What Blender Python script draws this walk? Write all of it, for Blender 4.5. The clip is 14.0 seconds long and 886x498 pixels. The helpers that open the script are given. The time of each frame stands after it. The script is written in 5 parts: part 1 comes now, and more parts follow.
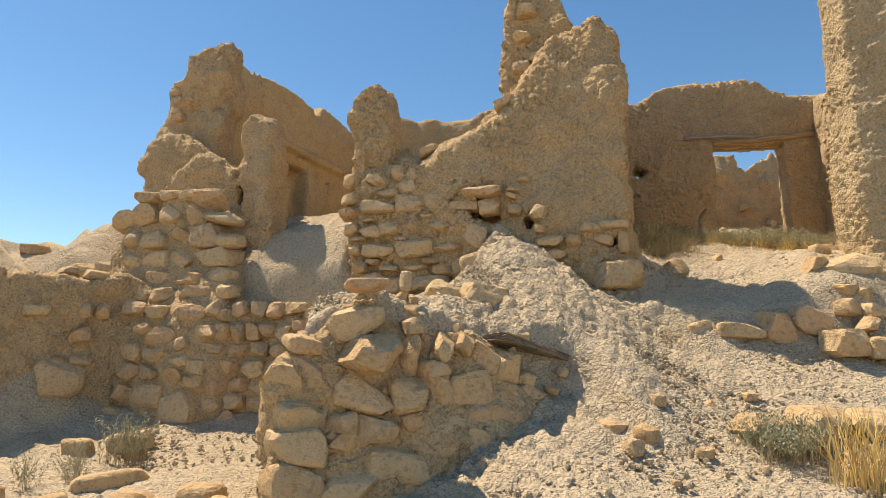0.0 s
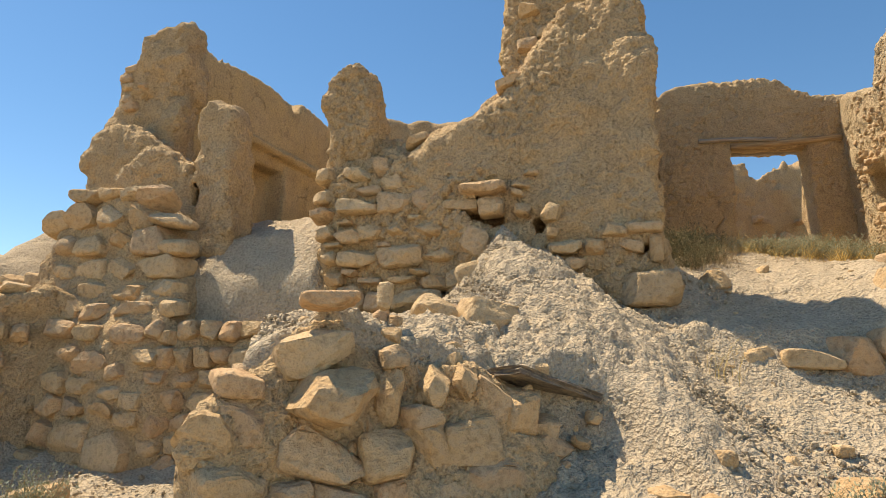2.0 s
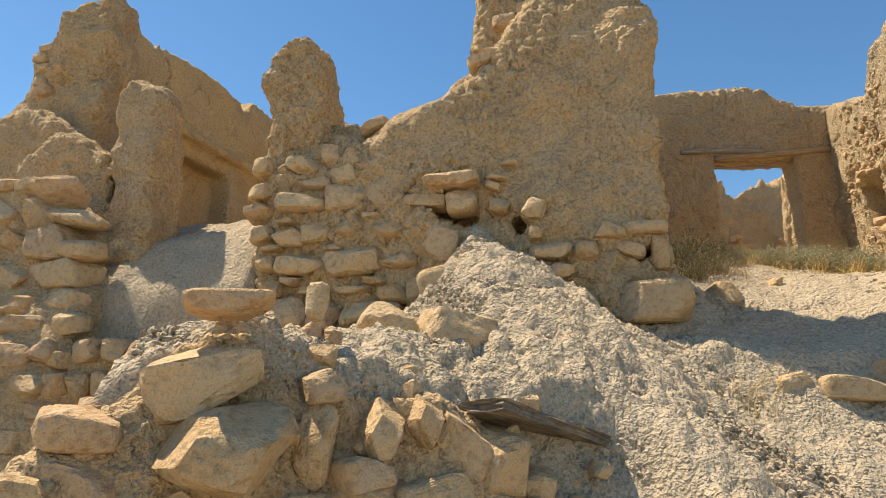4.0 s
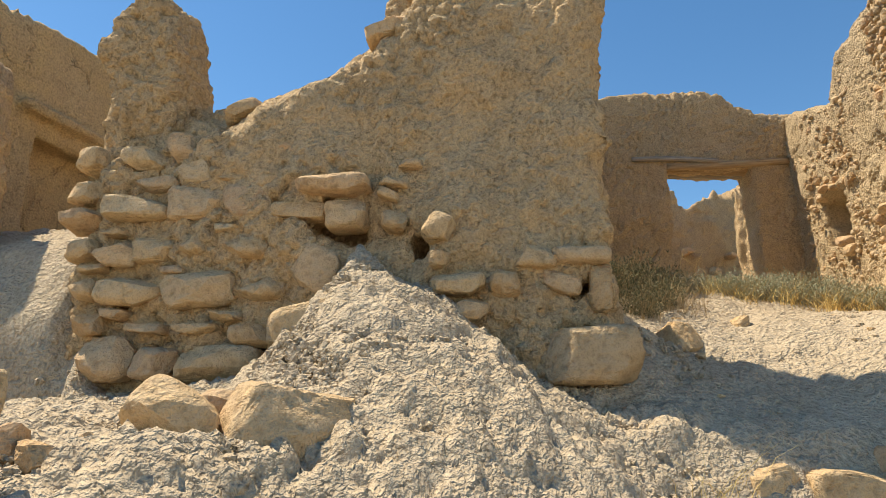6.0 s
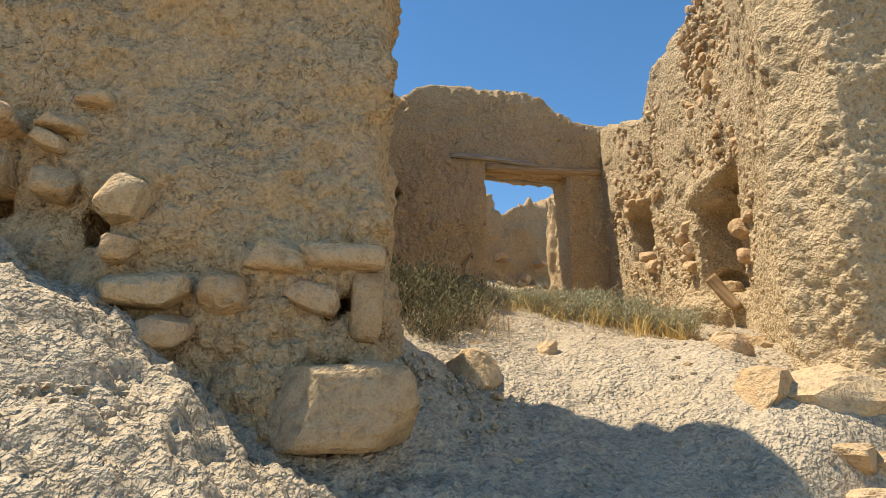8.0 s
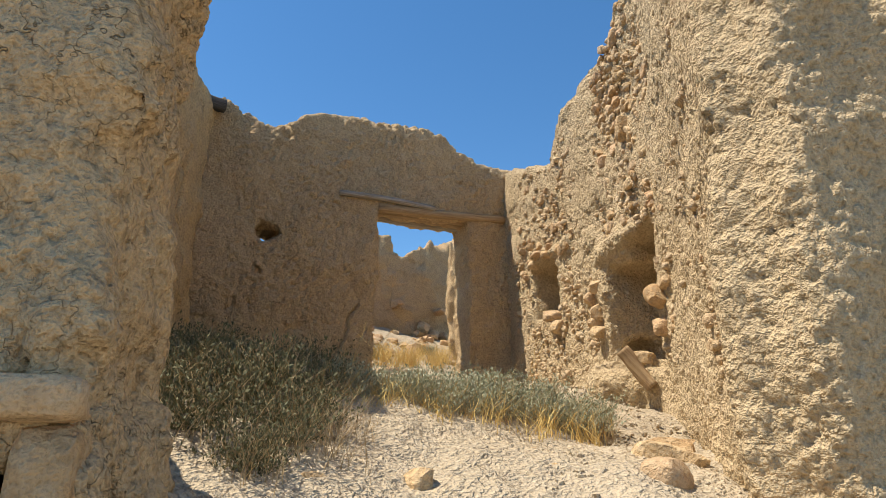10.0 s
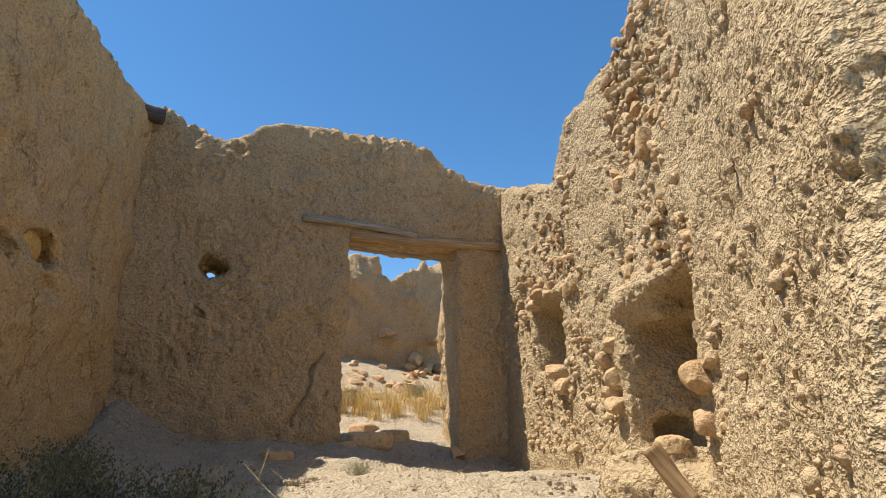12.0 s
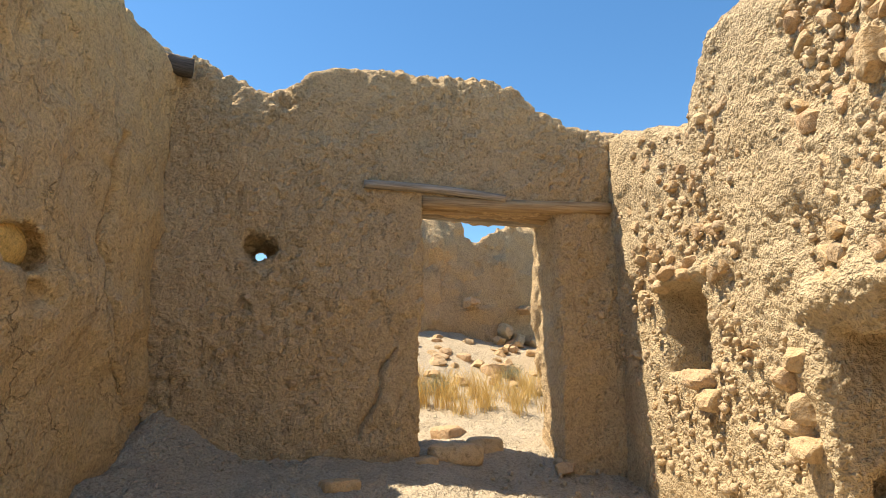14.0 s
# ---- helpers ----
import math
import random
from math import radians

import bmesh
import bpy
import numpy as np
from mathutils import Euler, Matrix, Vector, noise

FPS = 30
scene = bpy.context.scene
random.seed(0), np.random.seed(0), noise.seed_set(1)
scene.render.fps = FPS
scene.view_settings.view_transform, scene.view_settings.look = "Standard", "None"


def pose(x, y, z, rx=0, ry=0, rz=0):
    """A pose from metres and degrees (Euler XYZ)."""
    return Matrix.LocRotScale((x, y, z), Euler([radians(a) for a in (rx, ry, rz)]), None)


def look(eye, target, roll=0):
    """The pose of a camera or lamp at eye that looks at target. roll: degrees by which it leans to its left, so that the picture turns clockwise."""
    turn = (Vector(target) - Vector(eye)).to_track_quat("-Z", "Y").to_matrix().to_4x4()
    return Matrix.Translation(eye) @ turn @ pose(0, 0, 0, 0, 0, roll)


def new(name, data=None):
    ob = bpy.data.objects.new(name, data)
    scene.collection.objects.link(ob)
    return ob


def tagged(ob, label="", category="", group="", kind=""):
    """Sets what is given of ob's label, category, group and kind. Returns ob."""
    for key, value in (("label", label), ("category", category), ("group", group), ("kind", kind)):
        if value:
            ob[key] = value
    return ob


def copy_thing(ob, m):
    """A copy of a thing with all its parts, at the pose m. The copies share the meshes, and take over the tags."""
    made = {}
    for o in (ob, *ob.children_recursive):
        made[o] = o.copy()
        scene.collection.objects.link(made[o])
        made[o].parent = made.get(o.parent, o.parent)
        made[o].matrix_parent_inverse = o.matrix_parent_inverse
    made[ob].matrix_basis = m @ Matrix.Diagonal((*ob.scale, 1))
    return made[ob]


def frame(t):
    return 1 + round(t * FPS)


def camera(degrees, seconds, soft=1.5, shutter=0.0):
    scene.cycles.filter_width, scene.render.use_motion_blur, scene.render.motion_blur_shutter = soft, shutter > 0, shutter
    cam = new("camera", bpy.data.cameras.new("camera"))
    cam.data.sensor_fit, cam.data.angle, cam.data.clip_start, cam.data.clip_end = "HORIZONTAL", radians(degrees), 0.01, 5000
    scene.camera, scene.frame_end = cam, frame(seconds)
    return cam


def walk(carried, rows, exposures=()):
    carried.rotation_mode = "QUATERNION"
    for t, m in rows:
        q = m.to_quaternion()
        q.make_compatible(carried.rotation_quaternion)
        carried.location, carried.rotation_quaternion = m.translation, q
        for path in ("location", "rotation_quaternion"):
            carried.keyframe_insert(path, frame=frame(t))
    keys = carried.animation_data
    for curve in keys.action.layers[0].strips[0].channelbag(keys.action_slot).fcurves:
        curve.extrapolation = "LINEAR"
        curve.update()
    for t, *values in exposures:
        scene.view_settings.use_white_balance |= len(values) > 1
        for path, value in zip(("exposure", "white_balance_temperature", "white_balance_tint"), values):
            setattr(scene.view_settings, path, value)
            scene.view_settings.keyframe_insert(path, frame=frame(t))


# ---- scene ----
cam = camera(69.7, 14.0, soft=0.75)
METRES, EYE, TILT, LEAN, TURN = 8.5, 1.5, 10.5, 0.0, 0.0
ROWS = [
    (0.0, 0.0, 0.0, 0.0, -0.0, 0.0, 0.0),
    (0.5, -0.0013, 0.025, -0.0058, -0.02, 0.21, -0.01),
    (1.0, -0.0046, 0.0646, -0.0051, -0.11, 0.59, 0.0),
    (1.5, -0.0048, 0.1002, -0.0089, -0.34, 0.97, -0.1),
    (2.0, -0.0006, 0.1428, -0.0089, -0.8, 1.51, -0.2),
    (2.5, -0.0004, 0.1704, -0.0122, -1.15, 2.32, -0.26),
    (2.7, -0.0019, 0.1837, -0.0155, -1.25, 2.67, -0.25),
    (4.8, 0.0205, 0.3011, -0.0118, -5.40, 3.88, -1.13),
    (5.0, 0.0248, 0.3137, -0.0074, -5.66, 3.92, -1.28),
    (5.5, 0.0445, 0.3474, -0.0091, -6.42, 3.89, -1.49),
    (6.0, 0.0665, 0.3825, 0.0042, -7.81, 3.86, -1.62),
    (6.5, 0.0698, 0.4074, 0.0119, -10.84, 3.64, -2.26),
    (7.0, 0.0756, 0.4301, 0.0126, -16.49, 3.72, -3.45),
    (7.5, 0.0994, 0.4576, 0.0072, -20.99, 3.8, -4.15),
    (8.0, 0.1348, 0.494, 0.0159, -23.65, 4.21, -4.43),
    (8.2, 0.1433, 0.5028, 0.0199, -24.38, 4.35, -4.74),
    (10.3, 0.2201, 0.5984, 0.0508, -33.40, 8.91, -6.0),
    (10.5, 0.2289, 0.6052, 0.0512, -33.97, 9.28, -6.25),
    (11.0, 0.2493, 0.6318, 0.0694, -34.35, 9.43, -6.06),
    (11.5, 0.2775, 0.6767, 0.093, -33.7, 9.28, -5.87),
    (12.0, 0.3097, 0.6997, 0.1145, -31.42, 8.52, -5.38),
    (12.5, 0.3243, 0.7174, 0.1234, -28.23, 6.79, -4.88),
    (13.0, 0.3307, 0.757, 0.1302, -25.57, 5.8, -4.6),
    (13.5, 0.3467, 0.7952, 0.1344, -24.12, 4.0, -4.46),
    (14.0, 0.3787, 0.8421, 0.1582, -23.68, 3.19, -4.24),
]
walk(cam, [(t, pose(0, 0, EYE, TILT, LEAN, TURN) @ pose(METRES * x, METRES * y, METRES * z, 90 + pitch, roll, yaw)) for t, x, y, z, yaw, pitch, roll in ROWS],
     [(0.0, 0.56, 8050, 13), (5.0, 0.60, 7600, 11), (8.0, 0.62, 7150, 10), (11.0, 0.58, 6700, 10), (12.5, 0.60, 6700, 10), (14.0, 0.98, 7250, 10)])

# ---- light ----
SUN_DIR = Vector((-0.87, 0.49, 1.88)).normalized()
world = bpy.data.worlds.new("sky")
scene.world = world
world.use_nodes = True
wn = world.node_tree
sky = wn.nodes.new("ShaderNodeTexSky")
sky.sky_type = 'NISHITA'
sky.sun_disc = False
sky.sun_elevation = math.asin(SUN_DIR.z)
sky.sun_rotation = math.atan2(SUN_DIR.x, SUN_DIR.y)
sky.altitude = 1500
sky.air_density = 1.0
sky.dust_density = 0.3
sky.ozone_density = 1.2
wn.nodes["Background"].inputs["Strength"].default_value = 0.132
clear = wn.nodes.new("ShaderNodeHueSaturation")
clear.inputs["Hue"].default_value = 0.497
clear.inputs["Saturation"].default_value = 1.27
wn.links.new(sky.outputs["Color"], clear.inputs["Color"])
wn.links.new(clear.outputs["Color"], wn.nodes["Background"].inputs["Color"])
sun = new("sun", bpy.data.lights.new("sun", 'SUN'))
sun.data.energy = 4.5
sun.data.angle = radians(0.5)
sun.data.color = (1.0, 0.92, 0.79)
sun.matrix_world = look(SUN_DIR * 60, (0, 0, 0))


# ---- materials ----
def base_mat(name, rough=0.95):
    m = bpy.data.materials.new(name)
    m.use_nodes = True
    nt = m.node_tree
    b = nt.nodes["Principled BSDF"]
    b.inputs["Roughness"].default_value = rough
    b.inputs["Specular IOR Level"].default_value = 0.15
    return m, nt, b


def node(nt, kind, **values):
    n = nt.nodes.new(kind)
    for key, value in values.items():
        n.inputs[key.replace("_", " ")].default_value = value
    return n


def ramp(nt, fac, stops):
    r = nt.nodes.new("ShaderNodeValToRGB")
    e = r.color_ramp.elements
    while len(e) < len(stops):
        e.new(0.5)
    for el, (p, c) in zip(e, stops):
        el.position, el.color = p, (*c, 1)
    nt.links.new(fac, r.inputs[0])
    return r.outputs[0]


def mix(nt, fac, a, b, blend='MIX'):
    m = nt.nodes.new("ShaderNodeMix")
    m.data_type, m.blend_type = 'RGBA', blend
    if isinstance(fac, float):
        m.inputs[0].default_value = fac
    else:
        nt.links.new(fac, m.inputs[0])
    for sock, val in ((m.inputs[6], a), (m.inputs[7], b)):
        if isinstance(val, tuple):
            sock.default_value = (*val, 1)
        else:
            nt.links.new(val, sock)
    return m.outputs[2]


def maths(nt, op, a, b=0.0):
    m = nt.nodes.new("ShaderNodeMath")
    m.operation = op
    for sock, val in zip(m.inputs, (a, b)):
        if isinstance(val, (int, float)):
            sock.default_value = val
        else:
            nt.links.new(val, sock)
    return m.outputs[0]


def earth(name, light, dark, warm, cracks=0.0, crack_scale=9.0, grain=0.5, clods=0.0, straw=0.0, pits=0.0):
    """Dried mud: broad tone patches, grit, hair cracks, crumbs, pits; cracks and pits have crevice shade in their
    colour.
    """
    m, nt, b = base_mat(name)
    pos = nt.nodes.new("ShaderNodeNewGeometry").outputs["Position"]

    def noise_tex(scale, detail=6, rough=0.6):
        n = node(nt, "ShaderNodeTexNoise", Scale=scale, Detail=detail, Roughness=rough)
        nt.links.new(pos, n.inputs["Vector"])
        return n
    broad = noise_tex(1.1, 4, 0.55)
    mid = noise_tex(7.0, 3, 0.55)
    fine = noise_tex(44.0, 2, 0.55)
    col = mix(nt, ramp(nt, broad.outputs[0], [(0.36, (0, 0, 0)), (0.64, (1, 1, 1))]), light, warm)
    col = mix(nt, maths(nt, 'MULTIPLY', ramp(nt, mid.outputs[0], [(0.38, (1, 1, 1)), (0.66, (0, 0, 0))]), 0.6), col, dark)
    grit = noise_tex(95.0, 2, 0.6)
    col = mix(nt, 0.45, col, ramp(nt, fine.outputs[0], [(0.30, tuple(c * 0.4 for c in light)), (0.46, light), (0.70, tuple(min(1, c * 1.35) for c in light))]))
    col = mix(nt, 0.32, col, ramp(nt, grit.outputs[0], [(0.34, (0.62, 0.61, 0.6)), (0.5, (1.06, 1.06, 1.06)), (0.68, (1.42, 1.42, 1.42))]), 'MULTIPLY')
    height = maths(nt, 'ADD', maths(nt, 'MULTIPLY', mid.outputs[0], 0.6), maths(nt, 'MULTIPLY', fine.outputs[0], 0.32 * grain))
    height = maths(nt, 'ADD', height, maths(nt, 'MULTIPLY', grit.outputs[0], 0.12 * grain))
    if clods:
        v = node(nt, "ShaderNodeTexVoronoi", Scale=30.0)
        warp = mix(nt, 0.05, pos, noise_tex(20.0, 1, 0.5).outputs["Color"])
        nt.links.new(warp, v.inputs["Vector"])
        lump = maths(nt, 'SUBTRACT', 1.0, maths(nt, 'POWER', v.outputs["Distance"], 2.0))
        v2 = node(nt, "ShaderNodeTexVoronoi", Scale=71.0)
        nt.links.new(warp, v2.inputs["Vector"])
        lump = maths(nt, 'ADD', maths(nt, 'MULTIPLY', lump, 0.6), maths(nt, 'MULTIPLY', maths(nt, 'SUBTRACT', 1.0, maths(nt, 'POWER', v2.outputs["Distance"], 2.0)), 0.3))
        some = ramp(nt, noise_tex(3.1, 3).outputs[0], [(0.36, (0.25, 0.25, 0.25)), (0.62, (1, 1, 1))])
        height = maths(nt, 'ADD', height, maths(nt, 'MULTIPLY', maths(nt, 'MULTIPLY', lump, some), 0.5 * clods))
    if cracks:
        v = node(nt, "ShaderNodeTexVoronoi", Scale=crack_scale)
        v.feature = 'DISTANCE_TO_EDGE'
        warp = mix(nt, 0.22, pos, noise_tex(9.0, 3, 0.6).outputs["Color"])
        nt.links.new(warp, v.inputs["Vector"])
        gap = ramp(nt, v.outputs["Distance"], [(0.0, (1, 1, 1)), (0.014, (0, 0, 0))])
        patch = ramp(nt, noise_tex(2.3, 3).outputs[0], [(0.42, (0, 0, 0)), (0.6, (1, 1, 1))])
        gap = maths(nt, 'MULTIPLY', maths(nt, 'MULTIPLY', gap, patch), cracks)
        height = maths(nt, 'SUBTRACT', height, maths(nt, 'MULTIPLY', gap, 0.35))
        # crevice shade of the cracks, put into the colour
        col = mix(nt, maths(nt, 'MULTIPLY', gap, 0.6), col, tuple(c * 0.4 for c in dark))
    if pits:
        v = node(nt, "ShaderNodeTexVoronoi", Scale=15.0)
        mp = nt.nodes.new("ShaderNodeMapping")
        mp.inputs["Scale"].default_value = (1.0, 1.0, 0.5)
        nt.links.new(mix(nt, 0.09, pos, noise_tex(17.0, 2, 0.6).outputs["Color"]), mp.inputs["Vector"])
        nt.links.new(mp.outputs[0], v.inputs["Vector"])
        hole = ramp(nt, v.outputs["Distance"], [(0.10, (1, 1, 1)), (0.24, (0, 0, 0))])
        where = ramp(nt, noise_tex(4.3, 3).outputs[0], [(0.46, (0, 0, 0)), (0.6, (1, 1, 1))])
        hole = maths(nt, 'MULTIPLY', maths(nt, 'MULTIPLY', hole, where), pits)
        height = maths(nt, 'SUBTRACT', height, maths(nt, 'MULTIPLY', hole, 0.3))
        # pits darkened in colour to stand for the shade inside them
        col = mix(nt, maths(nt, 'MULTIPLY', hole, 0.5), col, tuple(c * 0.5 for c in dark))
    if straw:
        w = node(nt, "ShaderNodeTexNoise", Scale=34.0, Detail=3.0)
        mp = nt.nodes.new("ShaderNodeMapping")
        mp.inputs["Scale"].default_value = (1.0, 1.0, 5.0)
        nt.links.new(pos, mp.inputs["Vector"])
        nt.links.new(mp.outputs[0], w.inputs["Vector"])
        height = maths(nt, 'ADD', height, maths(nt, 'MULTIPLY', w.outputs[0], 0.3 * straw))
    bump = node(nt, "ShaderNodeBump", Strength=1.0, Distance=0.055)
    nt.links.new(height, bump.inputs["Height"])
    nt.links.new(bump.outputs[0], b.inputs["Normal"])
    nt.links.new(col, b.inputs["Base Color"])
    return m


MUD = earth("mud_plaster", (0.55, 0.40, 0.235), (0.36, 0.25, 0.14), (0.51, 0.35, 0.185), cracks=0.8, crack_scale=10.0, grain=1.7, pits=0.8, clods=0.5)
MUD_SMOOTH = earth("smooth_plaster", (0.57, 0.41, 0.225), (0.42, 0.285, 0.15), (0.60, 0.40, 0.165), cracks=0.8, crack_scale=2.6, grain=1.2, pits=0.6)
CLAY = earth("ochre_clay", (0.66, 0.44, 0.16), (0.5, 0.32, 0.11), (0.68, 0.45, 0.15), grain=1.0)
RUBBLE = earth("rough_daub", (0.54, 0.42, 0.265), (0.36, 0.265, 0.15), (0.50, 0.37, 0.215), clods=0.9, grain=1.8, straw=0.25)
SOIL = earth("loose_soil", (0.50, 0.415, 0.30), (0.37, 0.30, 0.21), (0.48, 0.385, 0.26), clods=1.35, grain=1.6)


def stone_mat(name, tones, dust=0.45):
    m, nt, b = base_mat(name, 0.85)
    tc = nt.nodes.new("ShaderNodeTexCoord").outputs["Object"]
    rnd = nt.nodes.new("ShaderNodeObjectInfo").outputs["Random"]
    n1 = node(nt, "ShaderNodeTexNoise", Scale=5.0, Detail=3.0, Roughness=0.5)
    n2 = node(nt, "ShaderNodeTexNoise", Scale=22.0, Detail=3.0, Roughness=0.6)
    off = nt.nodes.new("ShaderNodeVectorMath")
    nt.links.new(tc, off.inputs[0])
    comb = nt.nodes.new("ShaderNodeCombineXYZ")
    nt.links.new(maths(nt, 'MULTIPLY', rnd, 37.0), comb.inputs[0])
    nt.links.new(comb.outputs[0], off.inputs[1])
    nt.links.new(off.outputs[0], n1.inputs["Vector"])
    pos = nt.nodes.new("ShaderNodeNewGeometry").outputs["Position"]
    nt.links.new(pos, n2.inputs["Vector"])
    n3 = node(nt, "ShaderNodeTexNoise", Scale=120.0, Detail=3.0, Roughness=0.6)
    nt.links.new(pos, n3.inputs["Vector"])
    col = ramp(nt, rnd, [(i / (len(tones) - 1), t) for i, t in enumerate(tones)])
    col = mix(nt, maths(nt, 'MULTIPLY', ramp(nt, n1.outputs[0], [(0.45, (0, 0, 0)), (0.62, (1, 1, 1))]), dust), col, (0.55, 0.45, 0.31))
    col = mix(nt, 0.8, col, ramp(nt, n2.outputs[0], [(0.25, (0.55, 0.52, 0.48)), (0.5, (1, 1, 1)), (0.75, (1.0, 1.0, 1.0))]), 'MULTIPLY')
    col = mix(nt, 0.6, col, ramp(nt, n3.outputs[0], [(0.3, (0.6, 0.58, 0.55)), (0.5, (1, 1, 1))]), 'MULTIPLY')
    h = maths(nt, 'ADD', n2.outputs[0], maths(nt, 'MULTIPLY', n3.outputs[0], 0.22))
    bump = node(nt, "ShaderNodeBump", Strength=1.0, Distance=0.035)
    nt.links.new(h, bump.inputs["Height"])
    nt.links.new(bump.outputs[0], b.inputs["Normal"])
    nt.links.new(col, b.inputs["Base Color"])
    return m


STONE = stone_mat("field_stone", [(0.60, 0.41, 0.225), (0.63, 0.45, 0.255), (0.54, 0.355, 0.185), (0.65, 0.48, 0.285), (0.60, 0.39, 0.22), (0.54, 0.39, 0.24)], 0.3)
GOLD_STONE = stone_mat("ochre_stone", [(0.57, 0.41, 0.23), (0.60, 0.43, 0.25), (0.55, 0.39, 0.22)], 0.25)
BROWN_STONE = stone_mat("brown_stone", [(0.52, 0.37, 0.21), (0.54, 0.39, 0.23)], 0.3)


def wood_mat(name, light, dark):
    m, nt, b = base_mat(name, 0.8)
    tc = nt.nodes.new("ShaderNodeTexCoord").outputs["Object"]
    mp = nt.nodes.new("ShaderNodeMapping")
    mp.inputs["Scale"].default_value = (1.2, 28.0, 28.0)
    nt.links.new(tc, mp.inputs["Vector"])
    n = node(nt, "ShaderNodeTexNoise", Scale=2.0, Detail=6.0, Roughness=0.65)
    nt.links.new(mp.outputs[0], n.inputs["Vector"])
    nt.links.new(ramp(nt, n.outputs[0], [(0.35, dark), (0.62, light)]), b.inputs["Base Color"])
    bump = node(nt, "ShaderNodeBump", Strength=0.7, Distance=0.01)
    nt.links.new(n.outputs[0], bump.inputs["Height"])
    nt.links.new(bump.outputs[0], b.inputs["Normal"])
    return m


WOOD_GREY = wood_mat("weathered_wood", (0.42, 0.36, 0.29), (0.20, 0.16, 0.12))
WOOD_TAN = wood_mat("tan_wood", (0.45, 0.32, 0.18), (0.24, 0.15, 0.08))
WOOD_DARK = wood_mat("dark_wood", (0.12, 0.10, 0.085), (0.04, 0.035, 0.03))


def plant_mat(name, c1, c2):
    m, nt, b = base_mat(name, 0.7)
    r = nt.nodes.new("ShaderNodeNewGeometry").outputs["Random Per Island"]
    nt.links.new(ramp(nt, r, [(0.0, c1), (1.0, c2)]), b.inputs["Base Color"])
    return m


SAGE = plant_mat("sage_leaf", (0.25, 0.27, 0.165), (0.46, 0.46, 0.33))
# sage leaves by the wall: darker olive, with the wall's shade in the colour
SAGE_SHADED = plant_mat("shaded_sage_leaf", (0.085, 0.085, 0.042), (0.20, 0.19, 0.105))
STRAW = plant_mat("dry_straw", (0.58, 0.38, 0.12), (0.74, 0.55, 0.23))
TWIG = plant_mat("dry_twig", (0.34, 0.24, 0.13), (0.52, 0.39, 0.22))

# ---- shaping helpers ----
FOOTPATH = ((0, 1.5, 1.7), (0.8, 3.7, 2.2), (2.2, 5.2, 3.1), (3.2, 6.8, 4.1))
LATTICE = np.random.default_rng(5).random((64, 64, 64)).astype(np.float32) * 2 - 1


def vnoise(p):
    i = np.floor(p).astype(np.int64)
    f = (p - i).astype(np.float32)
    f = f * f * (3 - 2 * f)
    i0, i1 = i & 63, (i + 1) & 63
    x, y, z = f[:, 0], f[:, 1], f[:, 2]

    def g(a, b, c):
        return LATTICE[a[:, 0], b[:, 1], c[:, 2]]
    lo = (g(i0, i0, i0) * (1 - x) + g(i1, i0, i0) * x) * (1 - y) + (g(i0, i1, i0) * (1 - x) + g(i1, i1, i0) * x) * y
    hi = (g(i0, i0, i1) * (1 - x) + g(i1, i0, i1) * x) * (1 - y) + (g(i0, i1, i1) * (1 - x) + g(i1, i1, i1) * x) * y
    return lo * (1 - z) + hi * z


def fbm(p, scale, octaves=3, gain=0.5):
    out, a = 0.0, 1.0
    for k in range(octaves):
        out = out + a * vnoise(p * scale * 2 ** k + 17.3 * k)
        a *= gain
    return out


def smax(a, b, k):
    h = np.clip(0.5 + 0.5 * (a - b) / k, 0, 1)
    return b + (a - b) * h + k * h * (1 - h)


def smin(a, b, k):
    return -smax(-a, -b, k)


def sstep(a, b, x):
    t = np.clip((x - a) / (b - a), 0, 1)
    return t * t * (3 - 2 * t)


def mesh_of(name, verts, quads):
    me = bpy.data.meshes.new(name)
    me.vertices.add(len(verts))
    me.vertices.foreach_set("co", np.ascontiguousarray(verts, dtype=np.float32).ravel())
    n = len(quads)
    me.loops.add(n * 4)
    me.loops.foreach_set("vertex_index", np.ascontiguousarray(quads, dtype=np.int32).ravel())
    me.polygons.add(n)
    me.polygons.foreach_set("loop_start", np.arange(0, n * 4, 4, dtype=np.int32))
    me.polygons.foreach_set("use_smooth", np.ones(n, dtype=bool))
    me.update(calc_edges=True)
    me.validate()
    return me


